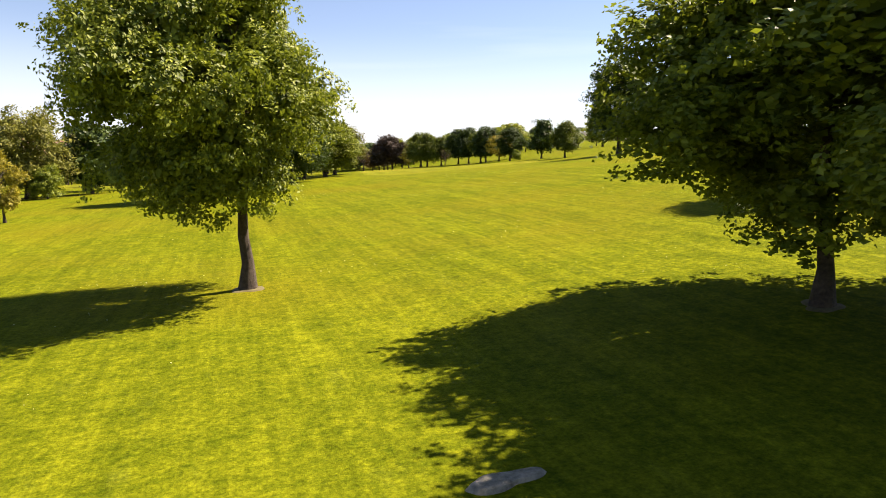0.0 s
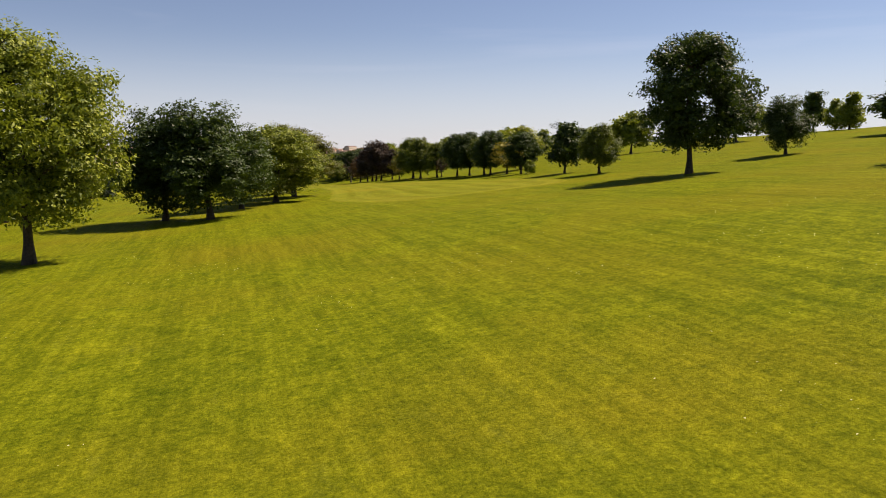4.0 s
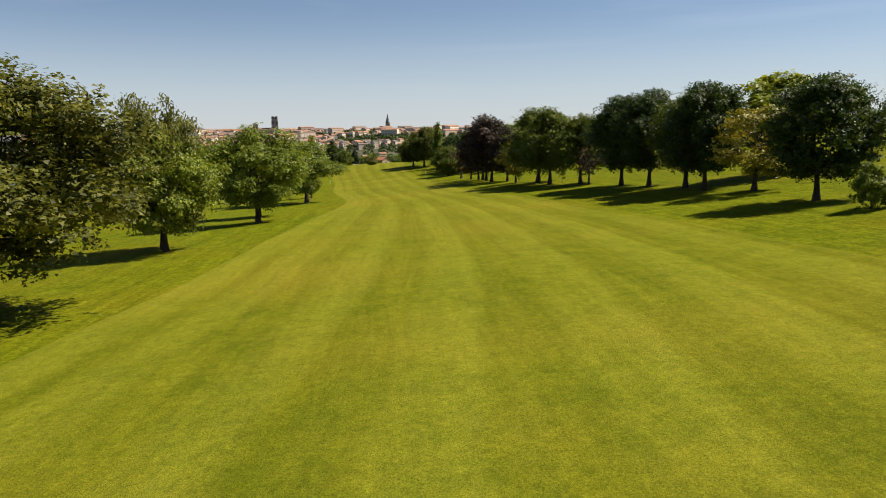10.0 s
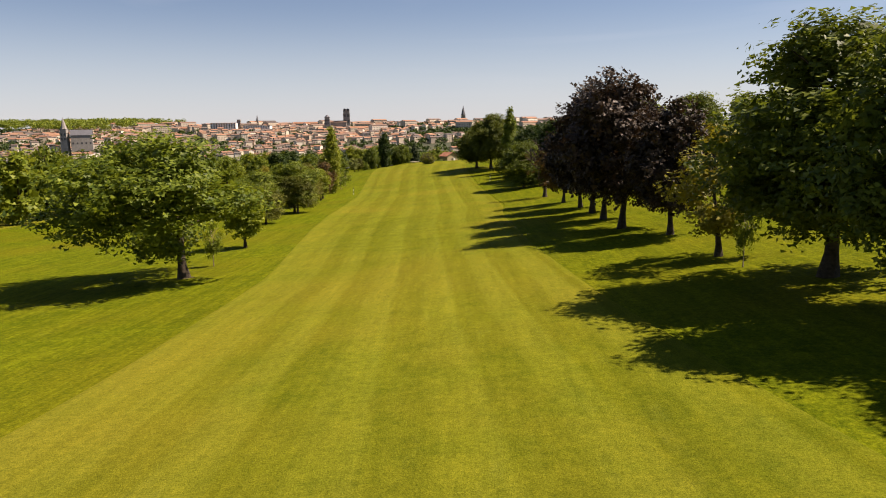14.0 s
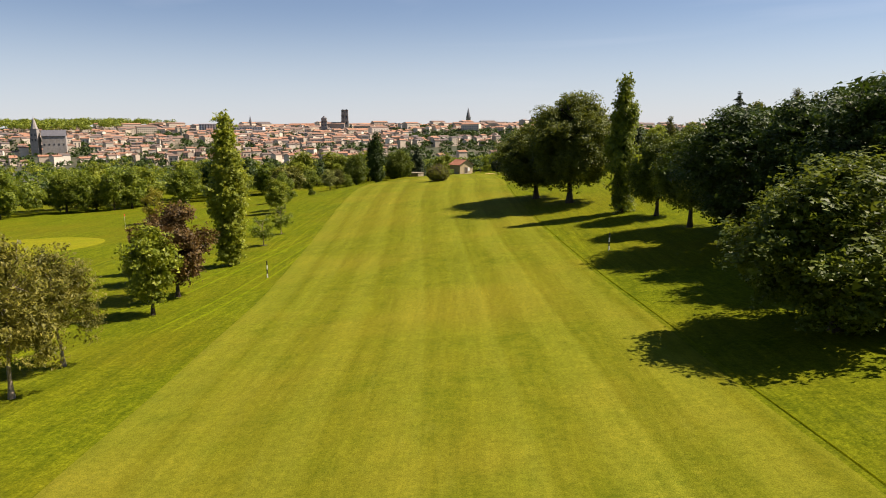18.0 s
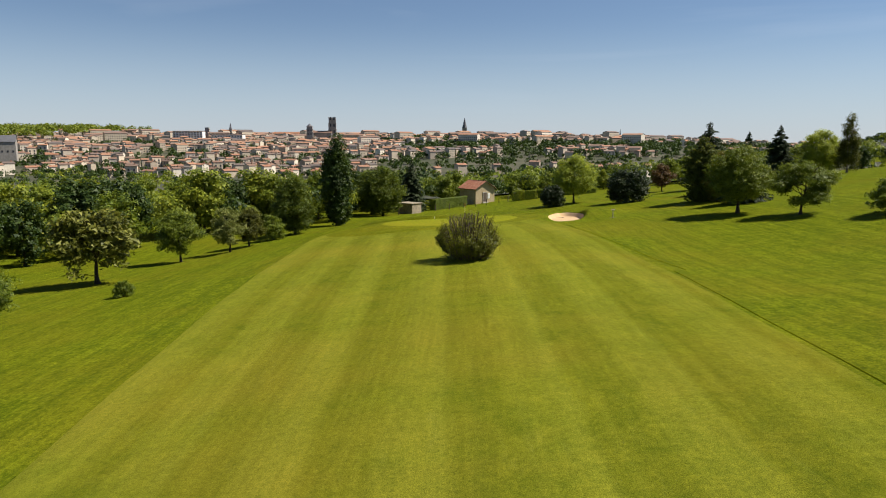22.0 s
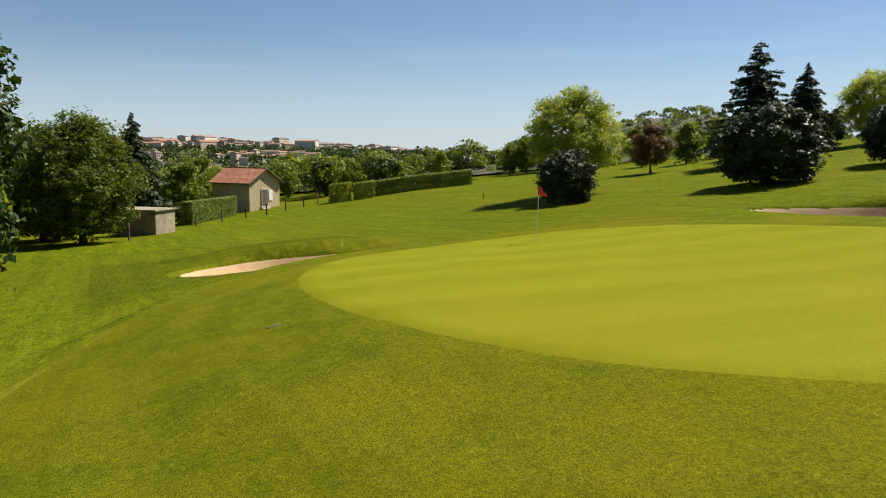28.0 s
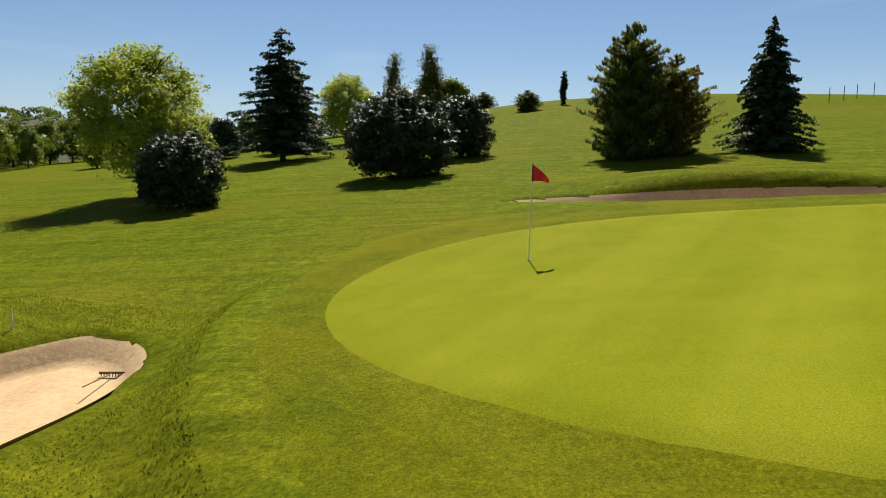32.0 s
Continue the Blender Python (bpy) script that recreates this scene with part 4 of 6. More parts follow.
for x, y, h, w in ((45.6, 180.6, 7.0, 5.6), (44.2, 185.8, 9.3, 7.6), (44.3, 191.9, 9.4, 7.0), (44.6, 198.0, 9.6, 7.6), (44.9, 205.5, 8.6, 6.6)):
    plant("purple", x, y, h, w, "stand of purple-leaved trees")
plant("russet", 44.5, 213.4, 7.0, 6.6)
plant("dead", 44.0, 225.3, 6.7, 5.8)
plant("alder_low", 43.1, 244.1, 6.6, 8.6)
plant("maple", 49.3, 252.2, 9.2, 9.6)
plant("maple", 48.6, 257.4, 8.9, 8.6)
plant("maple", 46.2, 262.5, 8.6, 9.2)
plant("maple_far", 51.9, 244.8, 8.6, 8.2)
plant("maple", 56.0, 236.0, 8.8, 9.0)
plant("alder_far", 57.0, 250.0, 9.2, 9.0)
plant("alder", 61.0, 226.0, 9.0, 9.0)
plant("maple_far", 54.0, 262.0, 9.2, 8.6)
# ---- left side further on ----
plant("cherry", 9.4, 229.1, 5.6, 7.2)
plant("willow", 13.9, 229.6, 4.7, 5.4)
plant("willow", 13.6, 216.7, 3.9, 4.6)
plant("golden_birch", 12.3, 242.4, 6.2, 4.2)
plant("golden_birch", 11.8, 246.6, 5.4, 4.0)
plant("golden_birch", 10.0, 244.6, 5.8, 4.2)
plant("ash_far", 11.2, 256.6, 5.2, 3.4)
plant("russet", 10.4, 262.0, 6.2, 5.6)
plant("russet", 7.0, 268.0, 5.1, 4.6)
plant("poplar", 9.9, 273.9, 12.1, 3.3)
plant("sapling", 9.5, 284.4, 3.0, 2.7)
plant("sapling", 9.0, 292.6, 3.5, 2.8)
plant("cherry", 1.9, 321.4, 5.6, 4.2)
plant("ash_far", 2.2, 316.2, 4.8, 3.8)
plant("yellow", -5.7, 320.3, 3.9, 2.6)
plant("yellow", -14.7, 313.8, 5.0, 3.8)
plant("cherry", -3.3, 338.9, 4.6, 4.4)
plant("willow_far", -7.6, 359.9, 6.3, 7.4)
plant("cherry", -6.6, 375.0, 5.6, 5.4)
plant("shrub", -0.4, 349.8, 1.2, 1.5)
plant("round_olive", -2.1, 384.2, 4.6, 4.0)
plant("shrub", -0.6, 389.2, 3.2, 3.4)
plant("alder_low", 0.9, 394.6, 7.8, 6.8)
plant("poplar_broad", 4.4, 406.6, 13.4, 5.4)
plant("alder_low", 8.4, 432.0, 9.2, 8.8)
plant("fir", 12.6, 447.0, 11.0, 7.6)
plant("alder_low", 5.6, 438.0, 8.8, 9.0)
# ---- right side towards the green ----
plant("chestnut", 37.2, 299.8, 8.7, 10.2)
plant("chestnut", 40.1, 293.0, 11.4, 10.6, shift=0.4)
plant("poplar_dark", 43.5, 283.1, 12.1, 3.3)
plant("alder", 45.6, 279.1, 7.2, 5.6)
plant("alder", 46.2, 271.7, 7.8, 6.2)
plant("maple_far", 51.0, 268.0, 8.2, 8.0)
plant("ash", 51.8, 376.4, 7.0, 7.0)
plant("cherry", 55.1, 369.8, 5.0, 6.2)
plant("shrub", 59.9, 363.5, 3.0, 4.6, words="dark round shrub on the mown slope")
plant("cedar", 81.1, 356.8, 11.4, 7.0)
plant("willow_far", 84.8, 357.5, 8.6, 4.6)
plant("magnolia", 37.6, 415.0, 3.55, 4.15)
plant("magnolia", 47.6, 407.4, 4.8, 6.5)
plant("magnolia", 59.6, 406.4, 4.4, 5.3)
plant("magnolia", 76.5, 435.5, 4.3, 4.2)
plant("lime", 41.7, 420.0, 8.0, 7.8)
plant("russet", 59.2, 430.5, 4.9, 4.6)
plant("cedar", 64.6, 422.9, 11.4, 9.2)
plant("fir", 78.8, 428.4, 9.9, 7.4, words="tall dense dark conifer behind the cedar")
plant("juniper", 54.2, 394.6, 8.4, 7.0)
plant("golden_juniper", 55.6, 391.9, 6.4, 6.0)
plant("fir", 56.4, 386.2, 8.4, 5.6)
plant("lime", 83.9, 424.4, 7.7, 7.0)
plant("birch", 85.9, 419.5, 9.4, 4.4)
plant("birch", 122.8, 424.6, 11.9, 7.4)
plant("alder_far", 127.5, 421.9, 6.2, 6.6)
plant("juniper", 154.8, 421.0, 4.2, 7.0, words="low dark conifer on the crest of the slope")
plant("shrub", 104.0, 434.0, 3.6, 6.0)
plant("blossom", -2.8, 379.4, 5.0, 4.6)

# ---- woods beyond the course ----
kind("wood_mid", "round", "mid", 6000, 0.36, 0.29, 51, simple=True, low=0.1, limbs=4, sub=0, width=0.82, words="mid-green woodland tree in the belt below the course")
kind("wood_lit", "tall", "lit", 6000, 0.36, 0.29, 52, simple=True, low=0.1, limbs=4, sub=0, width=0.74, words="bright green woodland tree in the belt below the course")
kind("wood_dark", "tufted", "dark", 6000, 0.36, 0.29, 53, simple=True, low=0.08, limbs=4, sub=0, width=0.80, words="dark green woodland tree in the belt below the course")
for k, form, leaf in (("mid", "round", "mid"), ("lit", "tall", "lit"), ("dark", "tufted", "dark")):
    kind("grove_" + k, form, leaf, 2400, 0.62, 0.5, 54, simple=True, low=0.06, limbs=4, sub=0, width=0.8, words="green woodland tree in the valley beyond the course")
NOUN.update(grove_mid="woodland_tree", grove_lit="woodland_tree", grove_dark="woodland_tree")
NOUN.update(wood_mid="woodland_tree", wood_lit="woodland_tree", wood_dark="woodland_tree")
rng = np.random.default_rng(77)
BELT = "belt of woodland trees"


def scatter(boxes, gap, pick, high, share=1.0):
    """Woodland trees over slanting strips: each strip runs from one place to another, and is so wide."""
    taken = []
    for (ax, ay), (bx, by), wide, n in boxes:
        for _ in range(n):
            for _ in range(12):
                u, v = rng.uniform(0, 1), rng.uniform(-0.5, 0.5) * wide
                ln = math.hypot(bx - ax, by - ay)
                x, y = ax + (bx - ax) * u - (by - ay) / ln * v, ay + (by - ay) * u + (bx - ax) / ln * v
                if all((x - p) ** 2 + (y - q) ** 2 > gap * gap for p, q in taken):
                    break
            taken.append((x, y))
            h = rng.uniform(*high)
            plant(pick[rng.integers(len(pick))], x, y, h, h * rng.uniform(0.72, 0.98), BELT)


scatter([((-62, 332), (-16, 392), 9, 15), ((-75, 348), (-20, 412), 12, 14), ((-14, 398), (2, 432), 9, 9)], 3.8, ("wood_mid", "wood_lit", "wood_lit", "wood_mid", "wood_dark"), (7.0, 9.6))
scatter([((-10, 440), (22, 478), 10, 10), ((-60, 430), (10, 470), 24, 16)], 4.4, ("wood_mid", "wood_mid", "wood_mid", "wood_dark"), (6.4, 9.0))
scatter([((20, 481), (72, 478), 12, 13)], 4.4, ("wood_mid", "wood_lit", "wood_mid", "wood_dark"), (3.6, 5.6))
scatter([((72, 478), (125, 474), 12, 12)], 4.4, ("wood_mid", "wood_mid", "wood_dark"), (5.2, 7.4))
scatter([((-30, 205), (-28, 268), 7, 12), ((-66, 190), (-62, 300), 14, 18), ((-58, 300), (-75, 340), 10, 8)], 4.6, ("grove_mid", "willow_far", "grove_dark", "grove_lit"), (7.5, 11.0))
scatter([((-60, 96), (-52, 170), 12, 9), ((-45, 88), (-24, 93), 5, 5)], 5.0, ("willow_far", "grove_mid", "grove_lit"), (6.0, 9.0))
# the slope to the east
scatter([((84, 120), (92, 205), 14, 8)], 6.0, ("maple_far", "alder_far"), (4.5, 6.8))
scatter([((100, 215), (112, 330), 18, 16), ((60, 205), (66, 268), 12, 8), ((120, 60), (150, 190), 16, 9)], 6.0, ("maple_far", "grove_mid", "alder_far", "grove_dark"), (6.5, 10.0))
scatter([((72, 446), (150, 458), 10, 14)], 5.0, ("grove_dark", "grove_mid"), (4.0, 6.0))
plant("willow_far", -29.4, 224.7, 15.5, 13.5, words="tall pale olive willow across the next fairway")
plant("alder_far", -25.9, 243.0, 10.5, 7.0)
plant("fir", -23.6, 249.3, 8.5, 5.8)
plant("cypress", 118.0, 402.5, 5.0, 1.3)
plant("juniper", 110.0, 407.0, 3.0, 5.0)
plant("cypress", 138.0, 372.0, 4.2, 1.6)
plant("cypress", 140.0, 370.0, 3.6, 1.4)
plant("maple_far", 168.0, 330.0, 8.0, 9.0)


def canopy(name, centres, sizes, per, leaf, long, seed, label):
    """Far woods: clumps of foliage joined into one mass."""
    r = np.random.default_rng(seed)
    n = len(centres)
    d = r.normal(0, 1, (n, per, 3))
    d /= np.linalg.norm(d, axis=2)[:, :, None]
    d[:, :, 2] = np.abs(d[:, :, 2]) * 0.9 - 0.15
    c = centres[:, None, :] + d * sizes[:, None, None] * r.uniform(0.75, 1.05, (n, per, 1))
    return tagged(new(name, leaves(name, c.reshape(-1, 3), d.reshape(-1, 3), long, long * 0.8, r, LEAF[leaf], simple=True)), label, "woods", kind="stuff")


def strew(n, x0, x1, y0, y1, seed, keep=None):
    r = np.random.default_rng(seed)
    x, y = r.uniform(x0, x1, n), r.uniform(y0, y1, n)
    if keep is not None:
        k = keep(x, y)
        x, y = x[k], y[k]
    s = r.uniform(2.6, 5.2, len(x))
    return np.column_stack([x, y, land(x, y) + s * 0.9]), s


# thickets that close the belts of woodland
def low_west(x, y):
    return (y > 336 + 1.25 * (x + 62)) & (y < 372 + 1.25 * (x + 62)) | ((x < 4) & (y > 405) & (y > 440 + 0.9 * (x + 20)))


for k, (leaf, n) in enumerate((("mid", 420), ("lit", 300), ("dark", 160))):
    c, s = strew(n, -80, 4, 335, 480, 40 + k, low_west)
    canopy("thicket", c - np.array((0, 0, 0.6)), s * 0.62, 300, leaf, 0.5, 50 + k, "green undergrowth between the woodland trees")
for k, (leaf, n) in enumerate((("mid", 150), ("dark", 70))):
    c, s = strew(n, -2, 130, 474, 505, 45 + k)
    canopy("thicket", c - np.array((0, 0, 0.6)), s * 0.66, 260, leaf, 0.55, 55 + k, "green undergrowth along the foot of the course")
for k, (leaf, n) in enumerate((("mid", 420), ("dark", 260), ("lit", 200))):
    c, s = strew(n, -420, 420, 500, 930, 60 + k)
    canopy("far_woods", c, s, 60, leaf, 1.5, 70 + k, "green woods filling the valley below the town")
for k, (leaf, n) in enumerate((("mid", 420), ("dark", 420))):
    c, s = strew(n, 330, 820, 520, 1100, 80 + k)
    canopy("hill_woods", c, s, 60, leaf, 1.7, 90 + k, "dark green woods over the eastern hill")
c, s = strew(240, -330, -90, 300, 520, 85)
canopy("far_woods", c, s, 60, "mid", 1.4, 95, "green woods west of the course")
c, s = strew(2600, -900, 900, 860, 1600, 86)
canopy("town_trees", c, s * 1.15, 40, "dark", 2.4, 96, "dark green trees between the houses of the town")
c, s = strew(260, -760, -500, 1180, 1500, 87)
canopy("town_trees", c + np.array((0, 0, 12.0)), s * 2.1, 110, "mid", 2.2, 97, "wooded end of the town's plateau")
c, s = strew(1500, -760, 620, 900, 1500, 84)
canopy("town_trees", c, s * 0.8, 36, "dark", 2.0, 94, "small dark trees in the gardens of the town")
c, s = strew(1000, -70, 620, 1090, 1430, 89)
canopy("town_trees", c, s * 1.25, 40, "dark", 2.4, 99, "green trees on the slope below the ramparts")
c, s = strew(200, -150, 420, 1440, 1500, 88)
canopy("town_trees", c, s * 1.1, 46, "dark", 2.2, 98, "trees along the ramparts of the town")


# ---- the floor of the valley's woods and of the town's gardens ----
# the shade under trees and houses is put into this dark ground colour
GARDEN_SHADE = plain("garden_shade_ground", (0.020, 0.030, 0.008), (0.075, 0.066, 0.034), 0.06, 0.95, 0.2)
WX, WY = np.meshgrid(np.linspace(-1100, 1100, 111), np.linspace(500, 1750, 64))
tagged(new("woodland_floor", sheet("woodland_floor", WX, WY, GARDEN_SHADE, 0.35)), "floor of the woods and gardens in the valley, shade put into its dark colour", "ground", kind="structure")

# ---- the town ----
def gable_walls(w, d, h, rise):
    bm = bmesh.new()
    v = [bm.verts.new(p) for p in ((-w / 2, -d / 2, -8), (w / 2, -d / 2, -8), (w / 2, d / 2, -8), (-w / 2, d / 2, -8), (-w / 2, -d / 2, h), (w / 2, -d / 2, h), (w / 2, d / 2, h), (-w / 2, d / 2, h),
                                   (-w / 2, 0, h + rise), (w / 2, 0, h + rise))]
    for f in ((0, 1, 5, 4), (1, 2, 6, 9, 5), (2, 3, 7, 6), (3, 0, 4, 8, 7), (4, 5, 9, 8), (6, 7, 8, 9)):
        bm.faces.new([v[i] for i in f])
    return bm


def gable_roof(w, d, h, rise, over=0.4, thick=0.22):
    bm = bmesh.new()
    for s in (-1, 1):
        k = rise / (d / 2)
        y1 = s * (d / 2 + over)
        z1 = h - over * k
        top, bot = [], []
        for x in (-w / 2 - over, w / 2 + over):
            top += [bm.verts.new((x, 0, h + rise + thick)), bm.verts.new((x, y1, z1 + thick))]
            bot += [bm.verts.new((x, 0, h + rise)), bm.verts.new((x, y1, z1))]
        for f in ((top[0], top[1], top[3], top[2]), (bot[0], bot[2], bot[3], bot[1]), (top[1], bot[1], bot[3], top[3]), (top[0], bot[0], bot[1], top[1]), (top[2], top[3], bot[3], bot[2])):
            bm.faces.new(f)
    bmesh.ops.recalc_face_normals(bm, faces=bm.faces)
    return bm


def pane_mesh(name, w, h, material, deep=0.12):
    bm = bmesh.new()
    block(bm, -w / 2, w / 2, -deep, 0.04, 0, h)
    return from_bm(name, bm, material)


HOUSE_SIZES = ((8, 5.5, 5.2, 1.2), (9, 6, 6.8, 1.3), (7, 5, 8.4, 1.1), (13, 6, 6.2, 1.3), (9, 7, 10.4, 1.3), (17, 7, 8.6, 1.4), (36, 10, 10.5, 1.8), (28, 11, 14.0, 1.6))
HOUSES = [(from_bm("house_wall", gable_walls(*s), TOWN_WALL), from_bm("house_roof", gable_roof(*s), TOWN_ROOF), s) for s in HOUSE_SIZES]
TOWN_PANE = pane_mesh("town_window", 1.5, 2.0, DARK_GLASS)
CHIMNEY = pane_mesh("house_chimney", 0.9, 1.8, TOWN_ROOF, 0.8)


def house(x, y, which, turn, panes=0):
    wall, roof, (w, d, h, rise) = HOUSES[which]
    root = new("house")
    root.matrix_basis = pose(x, y, at(x, y), 0, 0, turn)
    part("wall", wall, root)
    r = part("roof", roof, root)
    part("chimney", CHIMNEY, r, m=pose(w * 0.28, 0.3, h + rise - 0.3))
    n = max(2, int(w / 4)) if panes else 0
    for storey in range(int(h // 3) if panes else 0):
        for i in range(n):
            part("window", TOWN_PANE, root, m=pose(-w / 2 + w * (i + 0.5) / n, -d / 2, 0.6 + 2.8 * storey))
    return tagged(root, "pale rendered town house with a clay tile roof" if which < 4 else "tall pale town house with a low tile roof", "house", "houses of the town")


def crowd(n, seed, box, gap, choose, keep):
    """Places for houses that do not overlap."""
    r = np.random.default_rng(seed)
    out = []
    cells = {}
    for _ in range(n * 14):
        if len(out) >= n:
            break
        y = r.uniform(box[2], box[3])
        x = r.uniform(box[0], box[1]) * (0.55 + 0.45 * y / 1500)
        if not keep(x, y, r):
            continue
        c = (int(x // gap), int(y // gap))
        if any((x - a) ** 2 + (y - b) ** 2 < gap * gap for i in (-1, 0, 1) for j in (-1, 0, 1) for a, b in cells.get((c[0] + i, c[1] + j), ())):
            continue
        cells.setdefault(c, []).append((x, y))
        out.append((x, y, choose(r, y), 46 + 16 * r.normal() - (80 if r.uniform() < 0.15 else 0)))
    return out


def in_town(x, y, r):
    if x > 230 and r.uniform() < 0.5:
        return False
    if x > -60 and math.sin(y * 0.035 + 0.002 * x) < 0.5:
        return False
    # gardens and little woods between the streets
    return math.sin(x * 0.031 + 2) * math.sin(y * 0.027) + 0.5 * math.sin(x * 0.013 + y * 0.021) < 0.42


near_places = crowd(290, 5, (-640, 420, 890, 1120), 9.0, lambda r, y: int(r.integers(0, 5)), in_town)
for i, (x, y, which, turn) in enumerate(near_places):
    house(x, y, which, turn, panes=1 if i % 3 == 0 else 0)


def massed(name, places, material_set, label):
    """The houses further up the hill, joined: gabled walls and roofs."""
    vs, fs, mats, n, panes = [], [], [], 0, []
    for x, y, which, turn in places:
        w, d, h, rise = HOUSE_SIZES[which]
        bays = max(2, int(w / 2.6))
        panes += [(x, y, turn, -w / 2 + w * (i + 0.5) / bays, -d / 2, 0.9 + 2.9 * j) for j in range(int((h - 0.6) // 2.9)) for i in range(bays)]
        c, s = math.cos(radians(turn)), math.sin(radians(turn))
        z = at(x, y)
        o = 0.5
        k = rise / (d / 2)
        loc = [(-w / 2, -d / 2, -4), (w / 2, -d / 2, -4), (w / 2, d / 2, -4), (-w / 2, d / 2, -4), (-w / 2, -d / 2, h), (w / 2, -d / 2, h), (w / 2, d / 2, h), (-w / 2, d / 2, h), (-w / 2, 0, h + rise), (w / 2, 0, h + rise),
               (-w / 2 - o, -d / 2 - o, h - o * k + 0.2), (w / 2 + o, -d / 2 - o, h - o * k + 0.2), (w / 2 + o, 0, h + rise + 0.2), (-w / 2 - o, 0, h + rise + 0.2), (w / 2 + o, d / 2 + o, h - o * k + 0.2), (-w / 2 - o, d / 2 + o, h - o * k + 0.2)]
        vs += [(x + c * a - s * b, y + s * a + c * b, z + e) for a, b, e in loc]
        for q, mt in (((0, 1, 5, 4), 0), ((1, 2, 6, 5), 0), ((2, 3, 7, 6), 0), ((3, 0, 4, 7), 0), ((5, 6, 9, 9), 0), ((7, 4, 8, 8), 0), ((10, 11, 12, 13), 1), ((13, 12, 14, 15), 1)):
            fs.append([v + n for v in q])
            mats.append(mt)
        n += 16
    for x, y, turn, a, b, e in panes:
        # windows stand in the front walls
        c, s = math.cos(radians(turn)), math.sin(radians(turn))
        z = at(x, y) + e
        for da, de in ((-0.5, 0), (0.5, 0), (0.5, 1.5), (-0.5, 1.5)):
            vs.append((x + c * (a + da) - s * (b - 0.06), y + s * (a + da) + c * (b - 0.06), z + de))
        fs.append([n, n + 1, n + 2, n + 3])
        mats.append(2)
        n += 4
    me = bpy.data.meshes.new(name)
    me.from_pydata(vs, [], [f if f[2] != f[3] else f[:3] for f in fs])
    for mt in material_set:
        me.materials.append(mt)
    me.polygons.foreach_set("material_index", mats)
    me.update()
    return tagged(new(name, me), label, "houses", kind="stuff")


def mixed(name, cols):
    m, n, l, p = fresh(name)
    g = n.new("ShaderNodeNewGeometry").outputs["Random Per Island"]
    l.new(ramp(n, l, g, [(i / (len(cols) - 1), c) for i, c in enumerate(cols)]), p.inputs["Base Color"])
    p.inputs["Roughness"].default_value = 0.9
    return m


MASS_WALL = mixed("massed_render", [(0.46, 0.38, 0.28), (0.66, 0.57, 0.44), (0.34, 0.28, 0.21), (0.76, 0.69, 0.57), (0.44, 0.37, 0.28), (0.58, 0.49, 0.37)])
MASS_ROOF = mixed("massed_roof", [(0.26, 0.125, 0.072), (0.32, 0.165, 0.095), (0.16, 0.105, 0.080), (0.10, 0.085, 0.08), (0.28, 0.150, 0.090)])
massed("town_houses", crowd(1450, 6, (-720, 470, 1110, 1540), 8.8, lambda r, y: int(r.integers(0, 6)), in_town), (MASS_WALL, MASS_ROOF, DARK_GLASS), "crowded pale houses with tile roofs up the hill")
massed("town_houses", crowd(60, 8, (-600, 440, 1250, 1530), 36.0, lambda r, y: int(r.integers(6, 8)), lambda x, y, r: True), (MASS_WALL, MASS_ROOF, DARK_GLASS), "large pale buildings with tile roofs on the upper town")
massed("town_houses", crowd(260, 7, (330, 900, 1250, 1700), 20.0, lambda r, y: int(r.integers(0, 6)), lambda x, y, r: True), (MASS_WALL, MASS_ROOF, DARK_GLASS), "scattered pale houses east of the town")


def terrace(name, x, y, z, w, d, h, storeys, bays, turn, wall, roof, label, flat=False, rise=2.6):
    """A long building with its rows of windows."""
    root = new(name)
    root.matrix_basis = pose(x, y, z, 0, 0, turn)
    part("wall", from_bm(name + "_wall", gable_walls(w, d, h, 0.01 if flat else rise), wall), root)
    part("roof", from_bm(name + "_roof", gable_roof(w, d, h, 0.3 if flat else rise, 0.6), roof), root)
    for s in range(storeys):
        for i in range(bays):
            part("window", TOWN_PANE, root, m=pose(-w / 2 + w * (i + 0.5) / bays, -d / 2, 1.0 + s * (h - 1.0) / storeys))
    return tagged(root, label, "building")


WHITE_WALL = plain("white_render", (0.62, 0.60, 0.55), (0.76, 0.74, 0.69), 0.4, 0.85, 0.1)
terrace("hospital", -352, 1268, -4.5, 40, 14, 15, 5, 10, 4, WHITE_WALL, TOWN_ROOF, "large white many-windowed building on the slope", True)
terrace("apartment_block", -300, 1275, -5.0, 44, 12, 11, 3, 11, -3, WHITE_WALL, TOWN_ROOF, "long white building with rows of windows", True)
terrace("school", -405, 1300, -5.0, 70, 12, 8, 2, 14, 3, TOWN_WALL, TOWN_ROOF, "long pale building along the plateau's edge")
terrace("barracks", -500, 1410, 0.0, 90, 13, 9, 2, 16, 2, TOWN_WALL, TOWN_ROOF, "long low building with a red roof on the skyline")
terrace("barracks", -245, 1420, 0.0, 60, 13, 9, 2, 12, -4, TOWN_WALL, TOWN_ROOF, "long low building with a red roof on the skyline")
terrace("rampart_terrace", 20, 1470, -4.0, 120, 12, 9, 3, 22, 0, OLD_STONE, TOWN_ROOF, "dark terrace of houses along the ramparts")
terrace("rampart_terrace", 150, 1490, -5.0, 90, 12, 9, 3, 16, 0, OLD_STONE, TOWN_ROOF, "dark terrace of houses along the ramparts")
terrace("lycee", 318, 1560, -8.5, 110, 16, 13, 3, 20, -6, TOWN_WALL, SLATE, "long stone building with a slate roof on the skyline")
